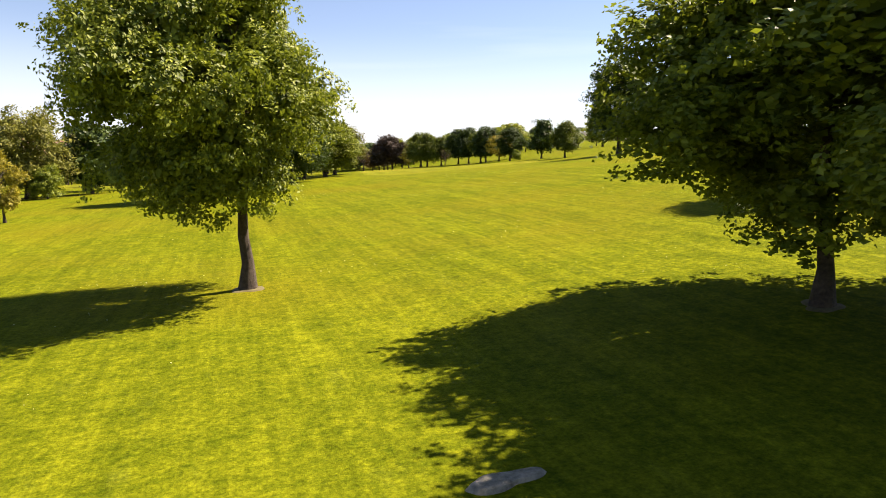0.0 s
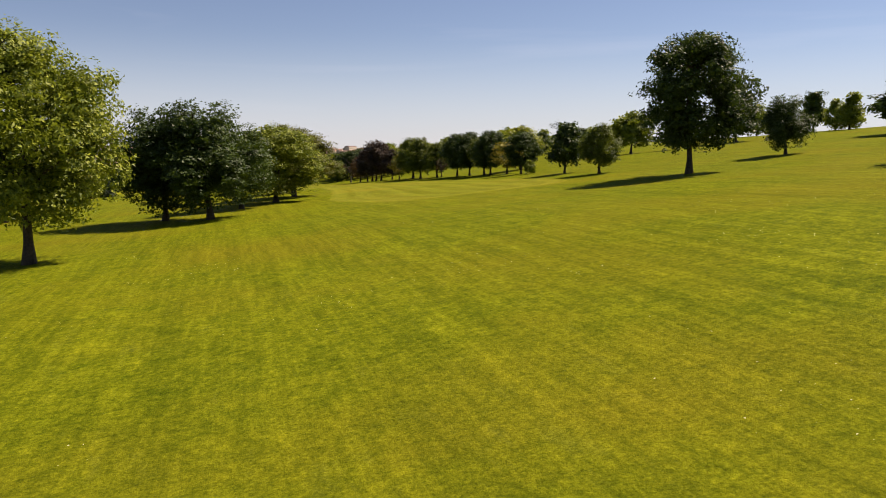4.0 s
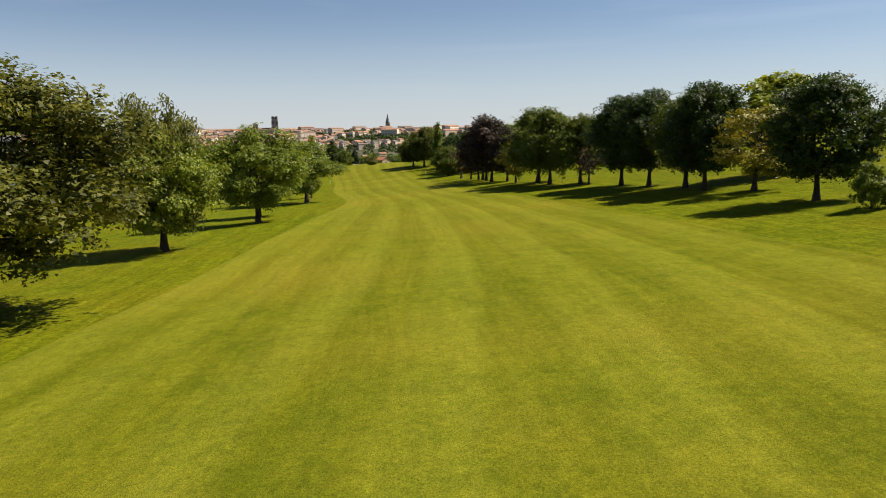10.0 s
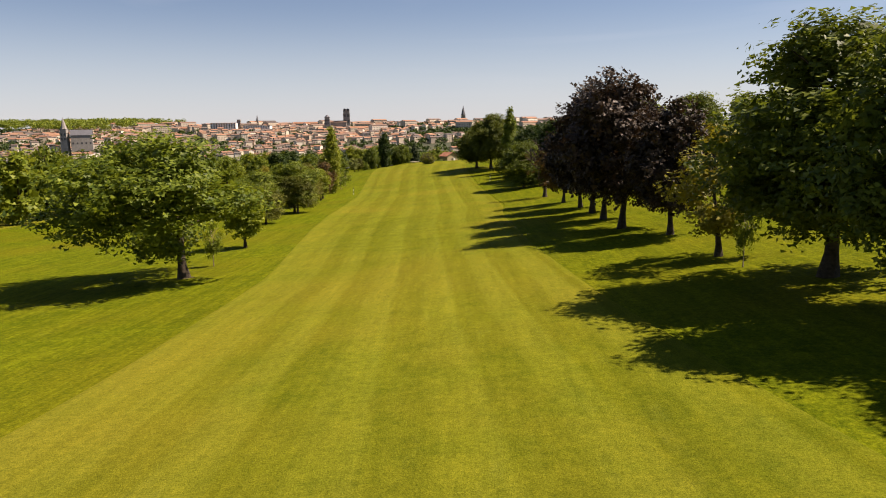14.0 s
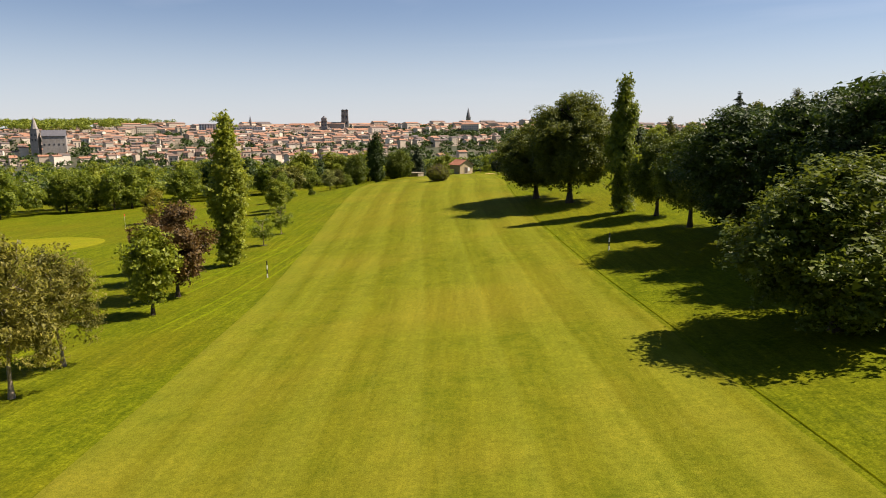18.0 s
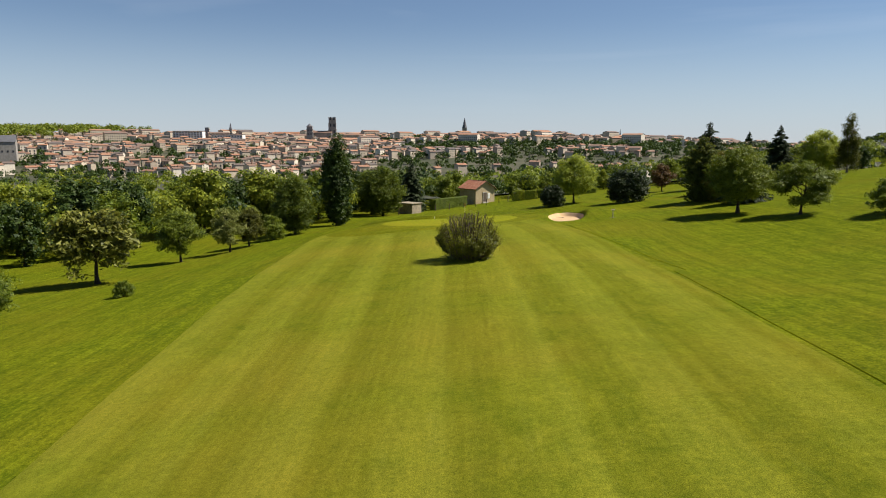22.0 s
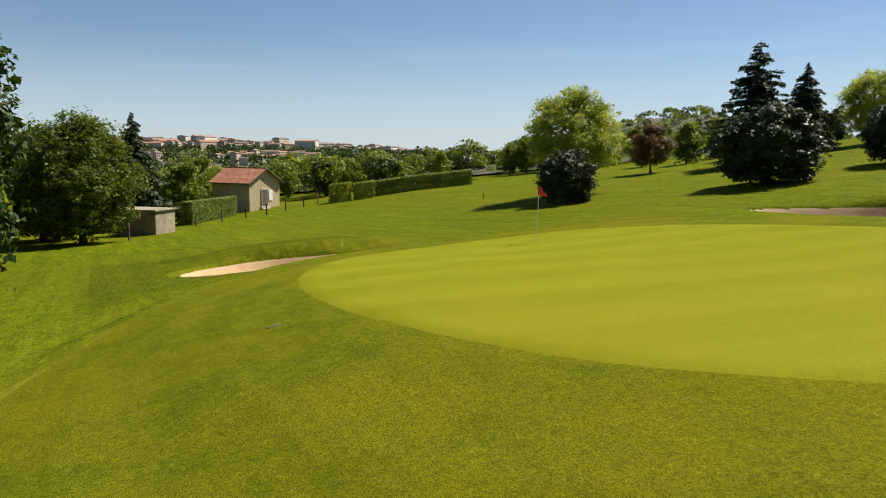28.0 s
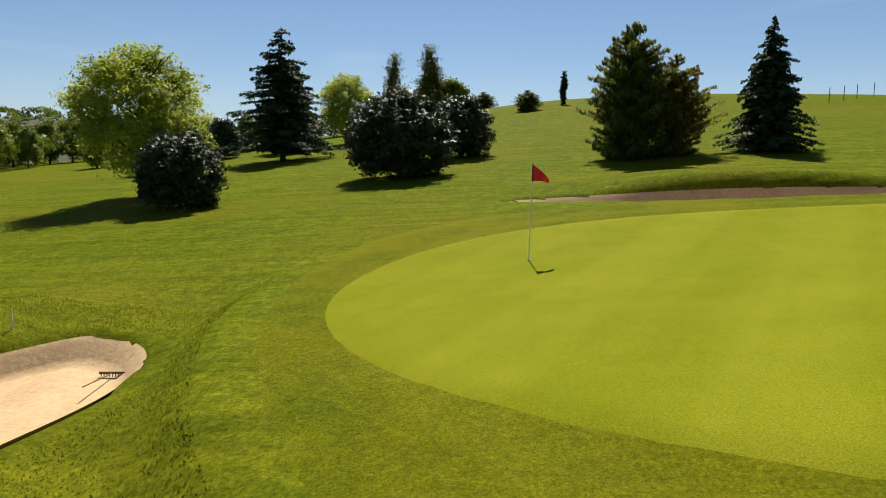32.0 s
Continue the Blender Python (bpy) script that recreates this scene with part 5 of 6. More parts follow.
terrace("court_house", 55, 1300, -13.0, 30, 13, 12, 3, 8, 0, WHITE_WALL, TOWN_ROOF, "white square building above the lower town", True)
terrace("town_hall", 88, 1800, -4.0, 64, 18, 12, 2, 12, 0, TOWN_WALL, SLATE, "pale stone town hall with a slate roof", rise=4.0)
terrace("warehouse", 560, 1560, -18.0, 90, 20, 8, 1, 10, 0, TOWN_WALL, TOWN_ROOF, "low wide building with an orange roof far to the east")
terrace("warehouse", 690, 1640, -18.0, 120, 20, 8, 1, 12, 0, WHITE_WALL, TOWN_ROOF, "low wide building with an orange roof far to the east")


def tower(name, x, y, z, w, h, cap, material, capmat, label, openings=2):
    """A square tower, in stages that step in, with openings and a cap or spire."""
    root = new(name)
    root.matrix_basis = pose(x, y, z, 0, 0, 8)
    for k, (a, b, s) in enumerate(((-18, h * 0.45, 1.0), (h * 0.45, h * 0.75, 0.94), (h * 0.75, h, 0.88))):
        bm = bmesh.new()
        block(bm, -w * s / 2, w * s / 2, -w * s / 2, w * s / 2, a, b)
        part("stage", from_bm(name + "_stage", bm, material), root)
        bm = bmesh.new()
        block(bm, -w * s / 2 - 0.3, w * s / 2 + 0.3, -w * s / 2 - 0.3, w * s / 2 + 0.3, b - 0.5, b + 0.1)
        part("cornice", from_bm(name + "_cornice", bm, material), root)
    if cap:
        bm = bmesh.new()
        bmesh.ops.create_cone(bm, segments=8, radius1=w * 0.5, radius2=0.05, depth=cap, cap_ends=True, matrix=Matrix.Translation((0, 0, h + cap / 2)))
        part("spire", from_bm(name + "_spire", bm, capmat), root)
    pane = pane_mesh(name + "_opening", w * 0.16, h * 0.14, DARK_GLASS)
    for k in range(openings):
        for s in (-0.22, 0.22):
            part("window", pane, root, m=pose(s * w, -w * (0.5 if k == 0 else 0.47), h * (0.28 + 0.30 * k)))
    return tagged(root, label, "tower")


tower("cathedral_tower", -163.5, 1321, 0.0, 11.5, 31.0, 0, OLD_STONE, SLATE, "tall square dark stone cathedral tower on the skyline", 3)
tower("cathedral_dome", -192.0, 1300, 2.0, 9.0, 16.0, 4.0, OLD_STONE, SLATE, "low stone cathedral turret beside the tower")
terrace("cathedral_nave", -178, 1318, 0.5, 30, 14, 9, 1, 7, 0, OLD_STONE, TOWN_ROOF, "stone cathedral nave with a tile roof")
tower("church_tower", 28.7, 1798, 1.5, 10.0, 24.0, 22.0, OLD_STONE, SLATE, "slender dark church spire on the skyline", 2)
tower("church_tower", -457, 996, -15.0, 8.0, 19.0, 14.0, OLD_STONE, OLD_STONE, "stone church tower with a pointed spire in the lower town", 2)
terrace("church_nave", -440, 1004, -15.5, 24, 12, 12, 1, 5, 25, OLD_STONE, SLATE, "tall stone church nave in the lower town", rise=6.0)
tower("church_tower", -332, 1383, 6.0, 4.5, 9.0, 10.0, OLD_STONE, SLATE, "small dark spire among the roofs", 1)
tower("church_tower", 168, 1760, 2.0, 5.0, 8.0, 9.0, OLD_STONE, SLATE, "small dark spire among the roofs", 1)
tower("church_tower", 350, 1775, 2.0, 4.0, 8.0, 14.0, OLD_STONE, SLATE, "thin dark spire among the roofs", 1)
tower("water_tower", -338, 1300, 6.0, 6.0, 10.0, 0, OLD_STONE, SLATE, "short square tower on the skyline", 1)


# ---- hut, shelter, hedges and fence beyond the green ----
def hut(x, y, z, turn):
    """A small rendered hut: gable to the front, tiled roof, doorway and shuttered window."""
    w, d, h, rise = 5.6, 6.0, 3.7, 1.6
    root = new("garden_hut")
    root.matrix_basis = pose(x, y, z, 0, 0, turn)
    bm = bmesh.new()
    block(bm, -w / 2, w / 2, -d / 2, -d / 2 + 0.25, -0.6, h)
    block(bm, -w / 2, w / 2, d / 2 - 0.25, d / 2, -0.6, h)
    block(bm, -w / 2, -w / 2 + 0.25, -d / 2 + 0.25, d / 2 - 0.25, -0.6, h)
    block(bm, w / 2 - 0.25, w / 2, -d / 2 + 0.25, d / 2 - 0.25, -0.6, h)
    for y0 in (-d / 2, d / 2 - 0.25):
        a = [bm.verts.new((sx, y0 + o, sz)) for o in (0, 0.25) for sx, sz in ((-w / 2, h), (w / 2, h), (0, h + rise))]
        bm.faces.new(a[:3])
        bm.faces.new(a[3:])
        for i in range(3):
            bm.faces.new((a[i], a[(i + 1) % 3], a[3 + (i + 1) % 3], a[3 + i]))
    bmesh.ops.recalc_face_normals(bm, faces=bm.faces)
    part("wall", from_bm("hut_wall", bm, STONE), root)
    roof = part("roof", from_bm("hut_roof", gable_roof(d, w, h, rise, 0.45, 0.1), TIMBER), root, "timber roof deck", pose(0, 0, 0, 0, 0, 90))
    tile_bm = bmesh.new()
    ln, wd = 0.50, 0.40
    block(tile_bm, -wd / 2, wd / 2, 0, ln, 0, 0.03)
    bmesh.ops.translate(tile_bm, verts=[v for v in tile_bm.verts if abs(v.co.x) > wd * 0.4], vec=(0, 0, -0.02))
    tile = from_bm("hut_tile", tile_bm, ROOF_TILE)
    slope = math.degrees(math.atan2(rise, w / 2))
    r2 = np.random.default_rng(9)
    for s in (-1, 1):
        for i in range(9):
            for j in range(16):
                u = 0.02 + i * 0.415
                px, pz = (w / 2 + 0.45 - u * math.cos(radians(slope))), h - 0.45 * rise / (w / 2) + u * math.sin(radians(slope)) + 0.12 + 0.012 * r2.uniform()
                yy = -d / 2 - 0.42 + (j + 0.5) * (d + 0.84) / 16
                part("tile", tile, roof, m=pose(0, 0, 0, 0, 0, -90) @ pose(s * px, yy, pz, 0, 0, 90 * s) @ pose(0, 0, 0, slope, 0, 0))
    bm = bmesh.new()
    block(bm, -0.5, 0.5, -0.06, 0.06, 0, 2.0)
    part("door", from_bm("hut_door", bm, TIMBER), root, "weathered brown plank door", pose(-0.1, -d / 2 - 0.02, 0.7))
    bm = bmesh.new()
    block(bm, -0.6, -0.5, -0.08, 0.05, 0, 2.1)
    block(bm, 0.5, 0.6, -0.08, 0.05, 0, 2.1)
    block(bm, -0.6, 0.6, -0.08, 0.05, 2.1, 2.25)
    part("door_frame", from_bm("hut_door_frame", bm, CONCRETE), root, m=pose(-0.1, -d / 2 - 0.02, 0.6))
    bm = bmesh.new()
    block(bm, -0.32, 0.32, -0.05, 0.05, 0, 1.3)
    part("shutter", from_bm("hut_shutter", bm, WHITE), root, "pale painted window shutter", pose(1.05, -d / 2 - 0.03, 1.3))
    for k in range(3):
        bm = bmesh.new()
        block(bm, -0.8, 0.8, -0.3 * (3 - k), 0, 0.0, 0.2 * (k + 1), 0.015)
        part("step", from_bm("hut_step", bm, CONCRETE), root, m=pose(-0.1, -d / 2 - 0.02, 0.0))
    r3 = np.random.default_rng(4)
    bm = bmesh.new()
    for k in range(9):
        cx, cz, s = -1.75 + k * 0.42, 0.75, 0.2
        block(bm, cx - s, cx - s + 0.05, -0.01, 0.0, cz - 0.45, cz + 0.45 * r3.uniform(0.4, 1))
        block(bm, cx - s, cx + s * 0.7, -0.01, 0.0, cz + 0.35 * r3.uniform(-1, 1), cz + 0.05 + 0.35 * r3.uniform(0, 0.2))
    part("graffiti", from_bm("hut_graffiti", bm, CONCRETE), root, "pale unreadable painted strokes", pose(-w / 2 - 0.005, 0, 0, 0, 0, -90))
    return tagged(root, "small rendered hut with a red tile gable roof and steps", "hut")


hut(26.7, 468.3, at(26.3, 464.2) - 0.1, 37)


def shelter(x, y, turn):
    """A low flat-roofed concrete shelter."""
    root = new("concrete_shelter")
    root.matrix_basis = pose(x, y, at(x, y) - 0.1, 0, 0, turn)
    for nm, b in (("wall", (-1.35, 1.35, -1.85, -1.65, -0.4, 2.1)), ("wall", (-1.35, 1.35, 1.65, 1.85, -0.4, 2.1)), ("wall", (-1.35, -1.15, -1.65, 1.65, -0.4, 2.1)), ("wall", (1.15, 1.35, -1.65, 1.65, -0.4, 2.1)), ("roof", (-1.5, 1.5, -2.0, 2.0, 2.1, 2.22))):
        bm = bmesh.new()
        block(bm, *b, 0.012)
        part(nm, from_bm("shelter_" + nm, bm, STAINED), root)
    return tagged(root, "low flat-roofed concrete shelter at the edge of the grass", "shelter")


shelter(12.9, 438.7, 52)


def hedge(x0, y0, x1, y1, high, deep, leaf, seed, label):
    """A clipped hedge: dense leaves over a box of twigs."""
    r = np.random.default_rng(seed)
    ln = math.hypot(x1 - x0, y1 - y0)
    n = int(ln * high * 620)
    u, face = r.uniform(0, 1, n), r.integers(0, 5, n)
    a, b = r.uniform(-1, 1, n), r.uniform(0, 1, n)
    side = np.where(face < 2, -1.0, np.where(face < 4, 1.0, a)) * deep / 2
    up = np.where(face < 4, b * high, high)
    ends = r.uniform(0, 1, n) < 0.08
    u = np.where(ends, np.round(u), u)
    side = np.where(ends, a * deep / 2, side)
    wx, wy = (x1 - x0) / ln, (y1 - y0) / ln
    x, y = x0 + wx * u * ln - wy * side, y0 + wy * u * ln + wx * side
    z = land(x, y) + up
    nm = np.column_stack([-wy * np.sign(side), wx * np.sign(side), np.where(face == 4, 1.0, 0.2)])
    c = np.column_stack([x, y, z]) + r.normal(0, 0.05, (n, 3))
    root = new("clipped_hedge")
    part("foliage", leaves("hedge_foliage", c, nm, 0.17, 0.12, r, LEAF[leaf], simple=True), root)
    k = max(2, int(ln / 1.5))
    s = np.linspace(0, 1, k + 1)
    lines = []
    for t in s:
        px, py = x0 + (x1 - x0) * t, y0 + (y1 - y0) * t
        lines.append((np.array([(px, py, at(px, py) - 0.1), (px + 0.1, py, at(px, py) + high * 0.5), (px, py + 0.1, at(px, py) + high * 0.92)]), [0.05, 0.03, 0.01]))
    tagged(part("stem", tubes("hedge_stems", lines, BARK), root), kind="stuff")
    return tagged(root, label, "hedge")


hedge(34.6, 457.6, 36.4, 456.2, 2.1, 1.5, "lit", 1, "clipped bright green hedge block")
hedge(36.9, 456.0, 39.2, 455.4, 1.9, 1.4, "lit", 2, "clipped bright green hedge block")
hedge(39.8, 456.4, 52.0, 455.0, 1.8, 1.4, "mid", 3, "long clipped green hedge along the grass")
hedge(17.0, 448.5, 23.6, 462.0, 2.2, 1.5, "mid", 4, "dark green hedge between the shelter and the hut")

bm = bmesh.new()
block(bm, -0.06, 0.06, -0.06, 0.06, -0.3, 1.25, 0.01)
POST = from_bm("fence_post", bm, TIMBER)
for x, y in ((11.4, 432.0), (14.5, 439.5), (17.7, 445.7), (20.5, 448.5), (23.5, 452.1), (26.0, 453.6), (28.5, 455.2), (31.3, 457.9), (33.4, 459.4)):
    p = new("fence_post", POST)
    p.matrix_basis = pose(x, y, at(x, y), 0, 0, (x * 31) % 40)
    tagged(p, "dark weathered wooden fence post in the grass", "post", "fence posts below the green")
for x, y in ((102.7, 370.0), (107.5, 367.0), (112.1, 364.1), (117.9, 360.2)):
    p = new("fence_post", POST)
    p.matrix_basis = pose(x, y, at(x, y), 0, 0, 10) @ Matrix.Diagonal((0.6, 0.6, 1.5, 1))
    tagged(p, "tall thin post on the upper slope", "post", "posts on the upper slope")


# ---- the green's flag, stakes, rakes ----
def rod(bm, a, b, r0, r1, sides=8):
    a, b = Vector(a), Vector(b)
    m = Matrix.Translation((a + b) / 2) @ (b - a).to_track_quat("Z", "Y").to_matrix().to_4x4()
    bmesh.ops.create_cone(bm, segments=sides, radius1=r0, radius2=r1, depth=(b - a).length, cap_ends=True, matrix=m)


def flagstick(x, y, high, turn, label):
    root = new("golf_flag")
    z = at(x, y) + 0.09
    root.matrix_basis = pose(x, y, z, 0, 0, turn)
    bm = bmesh.new()
    rod(bm, (0, 0, -0.12), (0.03, 0, high - 0.36), 0.011, 0.009)
    part("pole", from_bm("flag_pole", bm, WHITE), root, "thin pale flagstick")
    bm = bmesh.new()
    rod(bm, (0.03, 0, high - 0.36), (0.035, 0, high), 0.013, 0.011)
    part("sleeve", from_bm("flag_sleeve", bm, BLACK), root, "dark upper end of the flagstick")
    n, k = 14, 8
    v, f = [], []
    for i in range(n + 1):
        for j in range(k + 1):
            u, w = i / n, j / k
            sag = 0.20 * u + 0.10 * u * u
            v.append((0.045 + 0.34 * u, 0.05 * math.sin(u * 7.0 + w * 1.4) * (0.3 + u), high - 0.02 - 0.34 * w * (1 - 0.78 * u) - sag))
    for i in range(n):
        for j in range(k):
            o = i * (k + 1) + j
            f.append((o, o + k + 1, o + k + 2, o + 1))
    cloth = part("cloth", mesh_of("flag_cloth", v, f, RED, True), root, "red cloth pennant hanging slack")
    thick = cloth.modifiers.new("thick", "SOLIDIFY")
    thick.thickness = 0.004
    # a flat black disc stands in for the shade down the hole
    bm = bmesh.new()
    bmesh.ops.create_cone(bm, segments=20, radius1=0.054, radius2=0.054, depth=0.004, cap_ends=True, matrix=Matrix.Translation((0, 0, 0.003)))
    part("cup", from_bm("flag_cup", bm, BLACK), root, "black disc painted as the shaded hole in the turf")
    return tagged(root, label, "flag")


flagstick(23.45, 397.5, 2.0, -77, "red golf flag on a thin pole in the green")
flagstick(-14.9, 306.0, 2.1, -60, "red golf flag on the neighbouring green")


def stake(x, y, high, bands, label, r=0.045):
    """A distance stake with painted bands."""
    root = new("marker_stake")
    root.matrix_basis = pose(x, y, at(x, y), 2, 1, 0)
    n = len(bands)
    for i, col in enumerate(bands):
        bm = bmesh.new()
        rod(bm, (0, 0, -0.2 if i == 0 else high * i / n), (0, 0, high * (i + 1) / n), r, r)
        part("band", from_bm("stake_band", bm, BLACK if col == "b" else WHITE), root)
    return tagged(root, label, "stake")


stake(14.8, 267.2, 1.25, "wbwb", "black and white banded distance stake beside the fairway")
stake(39.0, 266.1, 1.2, "wbwb", "black and white banded distance stake in the shade")
stake(19.0, 406.1, 0.36, "ww", "short thin white stake behind the bunker", 0.012)
stake(38.7, 428.2, 1.2, "bw", "thin marker stake on the slope", 0.03)


def rake(x, y, z, turn, label):
    root = new("bunker_rake")
    root.matrix_basis = pose(x, y, z, 0, -3, turn) @ Matrix.Diagonal((0.7, 0.7, 0.7, 1))
    bm = bmesh.new()
    rod(bm, (0, 0, 0.04), (1.5, 0, 0.1), 0.015, 0.015)
    part("handle", from_bm("rake_handle", bm, TIMBER), root)
    bm = bmesh.new()
    block(bm, -0.04, 0.02, -0.3, 0.3, 0.02, 0.07, 0.006)
    head = part("head", from_bm("rake_head", bm, TIMBER), root)
    tooth = bmesh.new()
    block(tooth, -0.01, 0.01, -0.008, 0.008, -0.05, 0.03)
    tooth = from_bm("rake_tooth", tooth, TIMBER)
    for k in range(9):
        part("tooth", tooth, head, m=pose(-0.01, -0.26 + 0.065 * k, 0))
    return tagged(root, label, "rake")


rake(18.5, 403.7, at(18.5, 403.7) + 0.09, 196, "wooden bunker rake lying on the sand")
rake(36.4, 395.2, at(36.4, 395.2) + 0.06, 200, "pale bunker rake lying at the sand's edge")


# ---- the clipped bush in the fairway ----
LEAF["clipped"] = leafy("clipped_leaf", (0.060, 0.076, 0.008), (0.230, 0.225, 0.024), (0.42, 0.42, 0.04), gloss=0.45, share=0.32)
STEM_BARK = plain("stem_bark", (0.050, 0.034, 0.022), (0.150, 0.110, 0.075), 9.0, 0.9, 0.5)


def stem_bush(x, y, high, wide):
    root = new("clipped_bush")
    root.matrix_basis = pose(x, y, at(x, y), 0, 0, 20)
    r = np.random.default_rng(15)
    lines, tips = [], []
    for k in range(190):
        a, q = r.uniform(0, 2 * math.pi), r.uniform(0, 1) ** 0.62
        way = np.array([math.cos(a), math.sin(a), 0])
        base = way * q * wide * 0.22
        # stems fan out and end where the shears cut a rounded box
        tilt = q ** 1.1 * 0.84
        far = ((math.cos(tilt) / high) ** 5 + (math.sin(tilt) / (wide * 0.36)) ** 5) ** -0.2 * r.uniform(0.88, 1.03)
        top = base + way * math.sin(tilt) * far + np.array([0, 0, math.cos(tilt) * far + 0.12]) + r.normal(0, 0.04, 3)
        mid = base * 0.5 + top * 0.5 + way * 0.16 * q - np.array([0, 0, 0.16 * q])
        thick = r.uniform(0.030, 0.048) - 0.014 * q
        lines.append((np.array([base, mid, top]), [thick, thick * 0.75, thick * 0.5]))
        tips.append((base, mid, top, q))
        # side shoots
        for _ in range(4):
            t = r.uniform(0.3, 0.85)
            p = base * (1 - t) ** 2 + 2 * mid * t * (1 - t) + top * t * t
            e = p + (top - base) * r.uniform(0.12, 0.25) + way * r.uniform(-0.12, 0.06) + r.normal(0, 0.09, 3)
            e[2] = max(0.1, min(e[2], high))
            lines.append((np.array([p, (p + e) / 2 + r.normal(0, 0.02, 3), e]), [0.018, 0.014, 0.009]))
    tagged(part("stem", tubes("bush_stems", lines, STEM_BARK), root, "grey cut stems standing upright"), kind="stuff")
    c, n = [], []
    for base, mid, top, q in tips:
        # leafy sprays, thick on the outside and low down, thin between the upright stems
        for _ in range(int(4 + 25 * q * q)):
            t = r.uniform(0.45, 1.04) if q > 0.4 else r.uniform(0.25, 1.0)
            p = base * (1 - t) ** 2 + 2 * mid * t * (1 - t) + top * t * t + r.normal(0, 0.09, 3)
            for _ in range(10):
                c.append(p + r.normal(0, 0.07, 3))
                n.append((p[0], p[1], 0.9))
    for _ in range(260):
        a, q = r.uniform(0, 2 * math.pi), r.uniform(0.2, 1.0)
        p = np.array([math.cos(a) * q * wide * 0.45, math.sin(a) * q * wide * 0.45, r.uniform(0.04, 0.26) * high * (0.6 + 0.4 * q)])
        for _ in range(12):
            c.append(p + r.normal(0, 0.11, 3))
            n.append((p[0], p[1], 0.9))
    c = np.array(c)
    part("foliage", leaves("bush_leaves", c[c[:, 2] > 0.05], np.array(n)[c[:, 2] > 0.05] * 0.4, 0.10, 0.055, r, LEAF["clipped"]), root)
    return tagged(root, "clipped shrub of upright cut stems standing in the fairway", "bush")


stem_bush(23.5, 352.55, 3.15, 4.1)


# ---- worn patches, divots and litter ----
def patch_sheet(name, cx, cy, rx, ry, turn, material, lift, label, seed):
    return oval_sheet(name, cx, cy, rx, ry, turn, material, lift, label, rings=6, around=40, ragged=0.3, seed=seed, cat="bare patch")


STONY = plain("stony_ground", (0.09, 0.08, 0.05), (0.36, 0.32, 0.23), 9.0, 0.95, 0.8, 0.03)
patch_sheet("bare_patch", 2.95, 6.95, 0.50, 0.20, 0.02, STONY, 0.05, "pale worn stony patch in the shaded grass", 3)
for x, y, q in ((0.6, 20.2, 0.55), (11.6, 11.0, 0.5), (9.5, 284.4, 0.35), (9.0, 292.6, 0.35), (18.9, 182.2, 0.5), (44.0, 225.3, 0.4)):
    patch_sheet("tree_base", x, y, q, q * 0.8, 0.5, EARTH, 0.03, "worn earth round the foot of a tree", int(x * 7) + 1)
patch_sheet("divot", 12.01, 388.56, 0.13, 0.07, 0.4, EARTH, 0.075, "dark divot in the short grass", 8)
DAISY = plain("daisy_petals", (0.42, 0.42, 0.22), (0.66, 0.66, 0.42), 30.0, 0.8, 0.1)
r = np.random.default_rng(21)
n = 900
knot = r.uniform(0, 1, (90, 2))[r.integers(0, 90, n)] * np.array((38, 50)) + np.array((-4, 13)) + r.normal(0, 0.9, (n, 2))
lx, ly = knot[:, 0], knot[:, 1]
lc = np.column_stack([lx, ly, land(lx, ly) + 0.05])
tagged(new("daisies", leaves("daisies", lc, np.tile((0.0, 0, 1), (n, 1)), 0.032, 0.026, r, DAISY)), "small pale daisies strewn over the rough grass", "flowers", kind="stuff")


# ---- grass blades where the camera comes near the turf ----
def tussocks(name, x0, x1, y0, y1, n, tall, seed, leaf, keep, label):
    q = np.random.default_rng(seed)
    x, y = q.uniform(x0, x1, n), q.uniform(y0, y1, n)
    k = keep(x, y)
    x, y = x[k], y[k]
    m = len(x)
    z = land(x, y)
    a = q.uniform(0, 2 * math.pi, m)
    h = tall * q.uniform(0.5, 1.3, m)
    w = 0.012 + 0.25 * tall * q.uniform(0.08, 0.2, m)
    dx, dy = np.cos(a) * w, np.sin(a) * w
    lean = q.normal(0, 0.5, (m, 2)) * h[:, None]
    v = np.stack([np.column_stack([x - dx, y - dy, z - 0.01]), np.column_stack([x + dx, y + dy, z - 0.01]), np.column_stack([x + lean[:, 0], y + lean[:, 1], z + h])], 1).reshape(-1, 3)
    f = np.arange(3 * m).reshape(-1, 3)
    return tagged(new(name, mesh_of(name, v, f, LEAF[leaf])), label, "grass", kind="stuff")


LEAF["blade"] = leafy("grass_blade", (0.060, 0.088, 0.003), (0.165, 0.185, 0.006), (0.26, 0.29, 0.01), gloss=0.7, share=0.35)


def off_short_turf(x, y):
    return (oval(x, y, *COLLAR) > 1.0) & (oval(x, y, *LOW_BUNKER) > 1.15) & (oval(x, y, *HIGH_BUNKER) > 1.15) & (
        (y > 394) | (x < np.interp(y, FW_Y, FW_L)) | (x > np.interp(y, FW_Y, FW_R)))


tussocks("rough_grass", 9, 21, 397, 412, 40000, 0.035, 33, "blade", off_short_turf, "longer grass on the bank beside the bunker")
tussocks("rough_grass", 4, 42, 376, 420, 150000, 0.022, 32, "blade", off_short_turf, "blades of rough grass round the green")


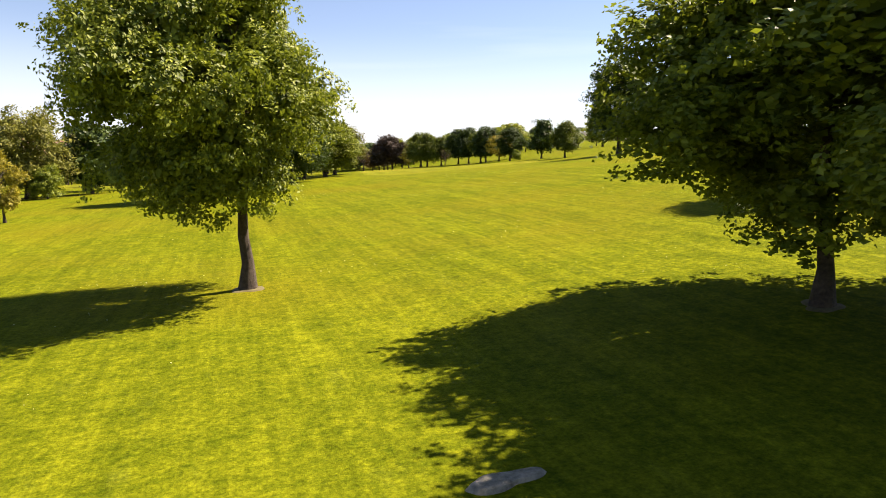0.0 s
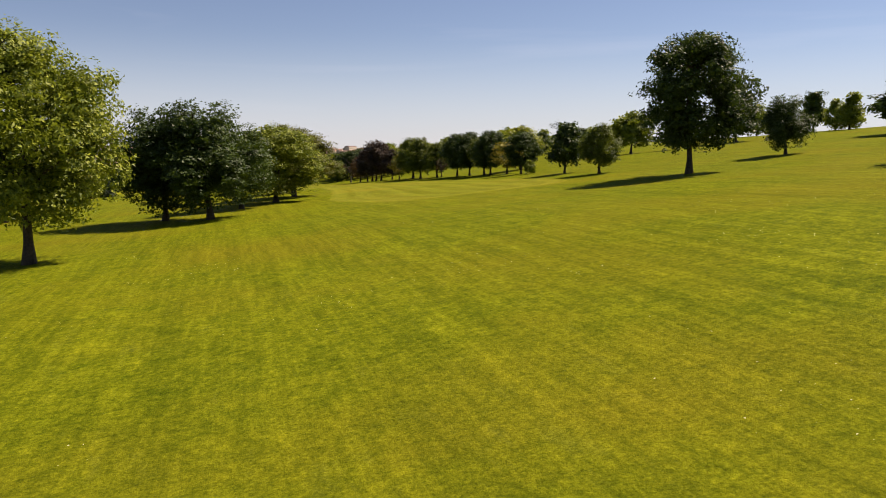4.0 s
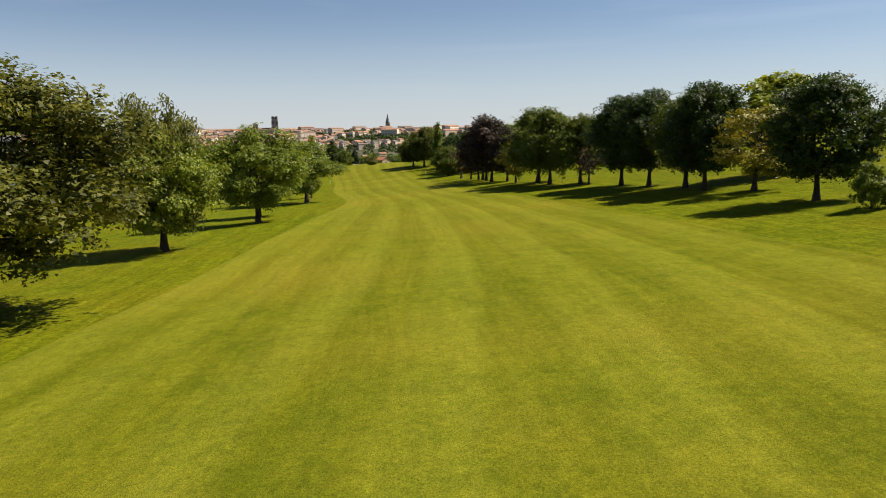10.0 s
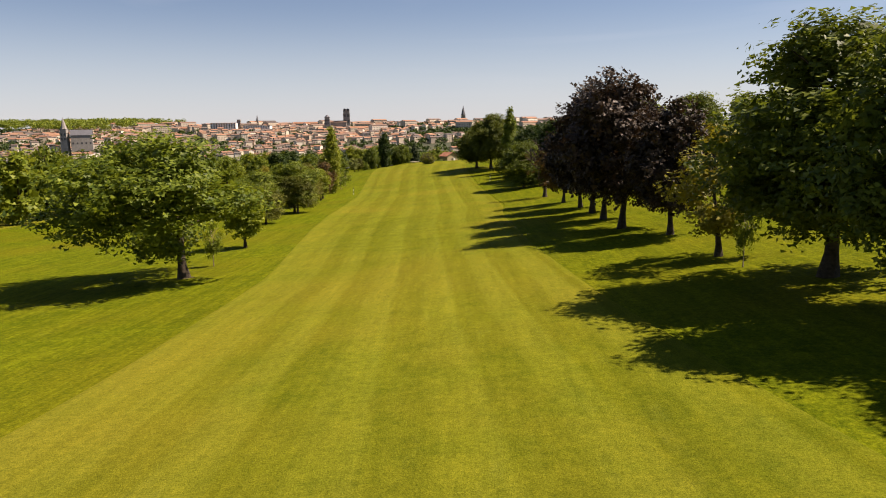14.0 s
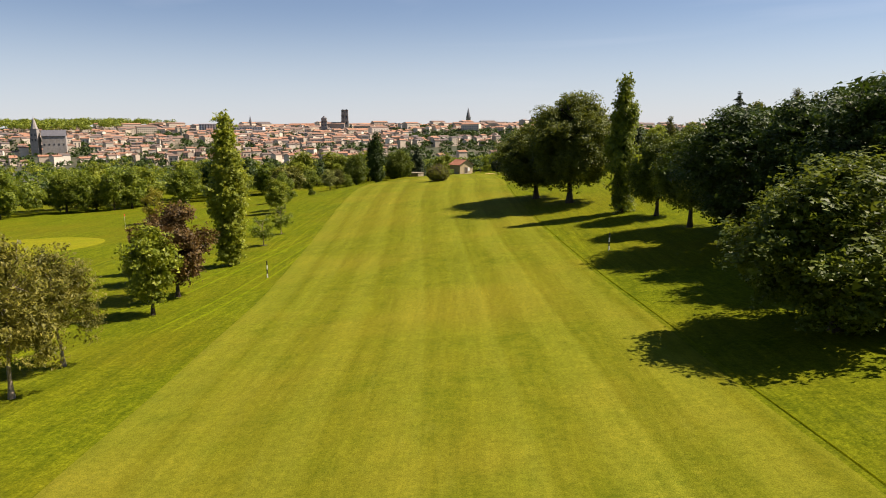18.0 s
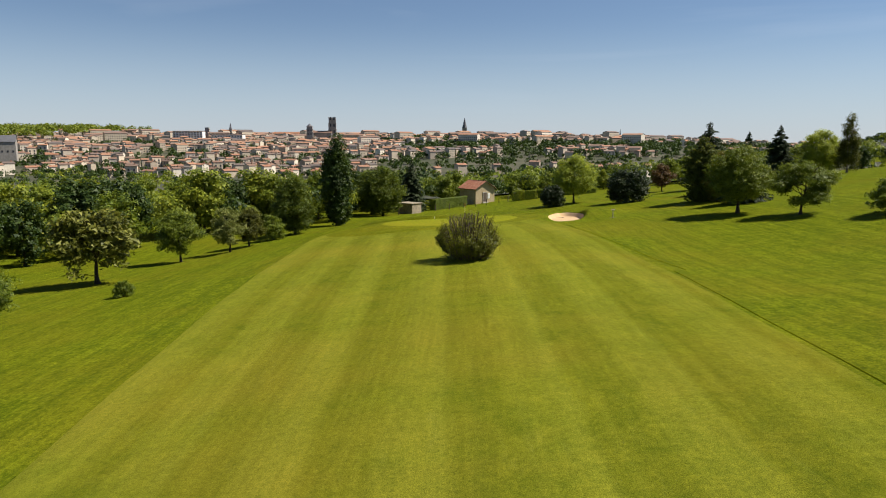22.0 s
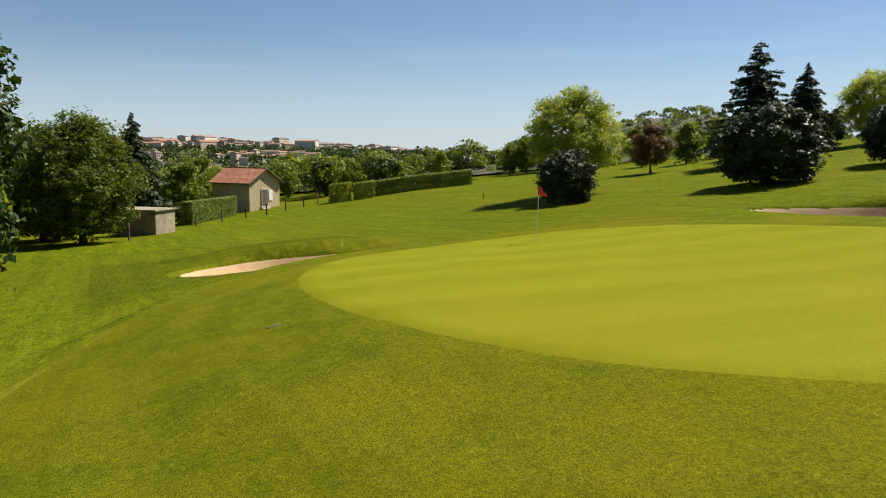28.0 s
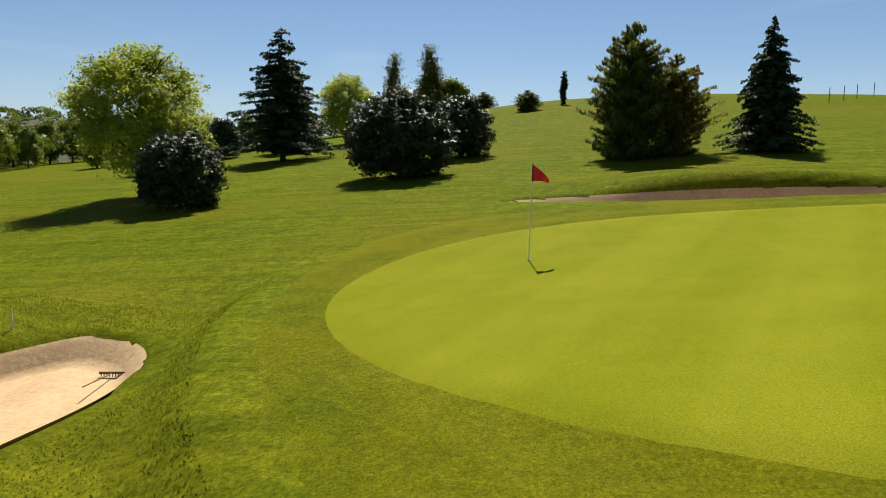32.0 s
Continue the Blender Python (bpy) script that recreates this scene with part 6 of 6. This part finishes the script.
# ---- wheel tracks and the cut edge of the fairway ----
def strip(name, ax, ay, mx, my, bx, by, wide, material, lift, label, n=60):
    """A narrow strip of turf along a bent line."""
    t = np.linspace(0, 1, n)[:, None]
    c = np.array((ax, ay)) * (1 - t) ** 2 + 2 * np.array((mx, my)) * t * (1 - t) + np.array((bx, by)) * t * t
    d = np.gradient(c, axis=0)
    d /= np.linalg.norm(d, axis=1)[:, None]
    q = np.random.default_rng(int(abs(ax) * 10) + 3)
    half = wide * (0.5 + 0.18 * np.convolve(q.normal(0, 1, n), np.ones(5) / 5, "same"))[:, None] * np.minimum(1, 8 * np.minimum(t, 1 - t) + 0.02)
    off = np.array([-1.0, -0.4, 0.4, 1.0])
    xs, ys = c[:, :1] - d[:, 1:] * half * off, c[:, 1:] + d[:, :1] * half * off
    up = np.tile(np.array([-0.01, lift, lift, -0.01]), (n, 1))
    return tagged(new(name, sheet(name, xs, ys, material, up)), label, "turf", kind="structure")


for dx in (0.0, 1.35):
    strip("wheel_track", 13.0 + dx * 0.9, 252.0, 14.3 + dx * 0.8, 265.0, 14.2 + dx * 0.5, 290.0, 0.18, WORN_TURF, 0.03, "pale wheel track pressed into the rough grass")
    strip("wheel_track", 8.6 + dx, 258.0, 10.2 + dx, 274.0, 12.4 + dx * 0.7, 288.0, 0.26, WORN_TURF, 0.03, "pale wheel track pressed into the rough grass")
# pale mower tracks: start, middle, end
for ax, ay, mx, my, bx, by in ((11.8, 280.4, 10.8, 289.6, 10.3, 310.7), (10.9, 281.0, 9.9, 290.6, 9.6, 311.5), (9.6, 283.6, 8.8, 293.4, 9.0, 313.4), (12.9, 279.0, 12.0, 288.5, 10.9, 309.0), (0.7, 296.9, -0.4, 304.2, 2.4, 309.4), (0.0, 295.6, -1.3, 303.8, 1.6, 310.4)):
    strip("wheel_track", ax, ay, 2 * mx - (ax + bx) / 2, 2 * my - (ay + by) / 2, bx, by, 0.2, TRACK_TURF, 0.014, "pale mower track along the rough grass")


def rim_strip(xs, ys, wide, material, lift, label):
    """A narrow strip of longer grass along a fairway rim, edge shadow in its colour."""
    c = np.column_stack([xs, ys])
    d = np.gradient(c, axis=0)
    d /= np.linalg.norm(d, axis=1)[:, None]
    q = np.random.default_rng(len(ys))
    half = wide * (0.5 + 0.5 * np.convolve(q.uniform(0, 1, len(ys)), np.ones(7) / 7, "same"))[:, None]
    off = np.array([-1.0, -0.4, 0.4, 1.0])
    gx2, gy2 = c[:, :1] - d[:, 1:] * half * off, c[:, 1:] + d[:, :1] * half * off
    tagged(new("fairway_edge", sheet("fairway_edge", gx2, gy2, material, np.tile(np.array([-0.01, lift, lift, -0.01]), (len(ys), 1)))), label, "turf", kind="structure")


for y0, y1, rim, side in ((214, 300, R, 0.12), (300, 346, R, 0.12)):
    k = (rows > y0) & (rows < y1)
    rim_strip(rim[k] + side, rows[k], 0.08, CUT_EDGE_SHADE, 0.035, "longer grass along the fairway's cut edge, its shadow painted dark")
for ax, ay, mx, my, bx, by in ((36.95, 346.0, 36.3, 358.0, 34.0, 375.0),):
    strip("fairway_edge", ax, ay, mx, my, bx, by, 0.2, CUT_EDGE_SHADE, 0.03, "cut edge between fairway and rough, its shadow painted dark")


def cap_post(x, y):
    """A short grey post with a broad cap beside the upper bunker."""
    root = new("marker_post")
    root.matrix_basis = pose(x, y, at(x, y), 0, 0, 15)
    bm = bmesh.new()
    rod(bm, (0, 0, -0.2), (0, 0, 0.86), 0.05, 0.045, 12)
    part("shaft", from_bm("post_shaft", bm, CONCRETE), root)
    bm = bmesh.new()
    block(bm, -0.2, 0.2, -0.12, 0.12, 0.86, 0.98, 0.02)
    part("cap", from_bm("post_cap", bm, CONCRETE), root)
    patch_sheet("bare_patch", x, y, 0.4, 0.25, 0.2, EARTH, 0.03, "worn earth round the foot of a post", 6)
    return tagged(root, "short grey post with a broad cap on the grass", "post")


cap_post(40.1, 382.1)


def wayside_cross(x, y, high, turn):
    """A tall weathered cross on a stepped foot."""
    root = new("wayside_cross")
    root.matrix_basis = pose(x, y, at(x, y) - 0.05, 0, 0, turn)
    w = high * 0.035
    for nm, b in (("foot", (-w * 4, w * 4, -w * 4, w * 4, -0.3, high * 0.09)), ("plinth", (-w * 2.2, w * 2.2, -w * 2.2, w * 2.2, high * 0.09, high * 0.22)), ("shaft", (-w, w, -w, w, high * 0.22, high)), ("arm", (-high * 0.17, high * 0.17, -w * 0.9, w * 0.9, high * 0.72, high * 0.72 + 2 * w))):
        bm = bmesh.new()
        block(bm, *b, w * 0.2)
        part(nm, from_bm("cross_" + nm, bm, OLD_STONE), root)
    return tagged(root, "tall weathered stone cross on the crest of the slope", "cross", "crosses on the crest")


wayside_cross(111.0, 386.3, 3.4, -75)
wayside_cross(114.0, 383.9, 4.9, -75)
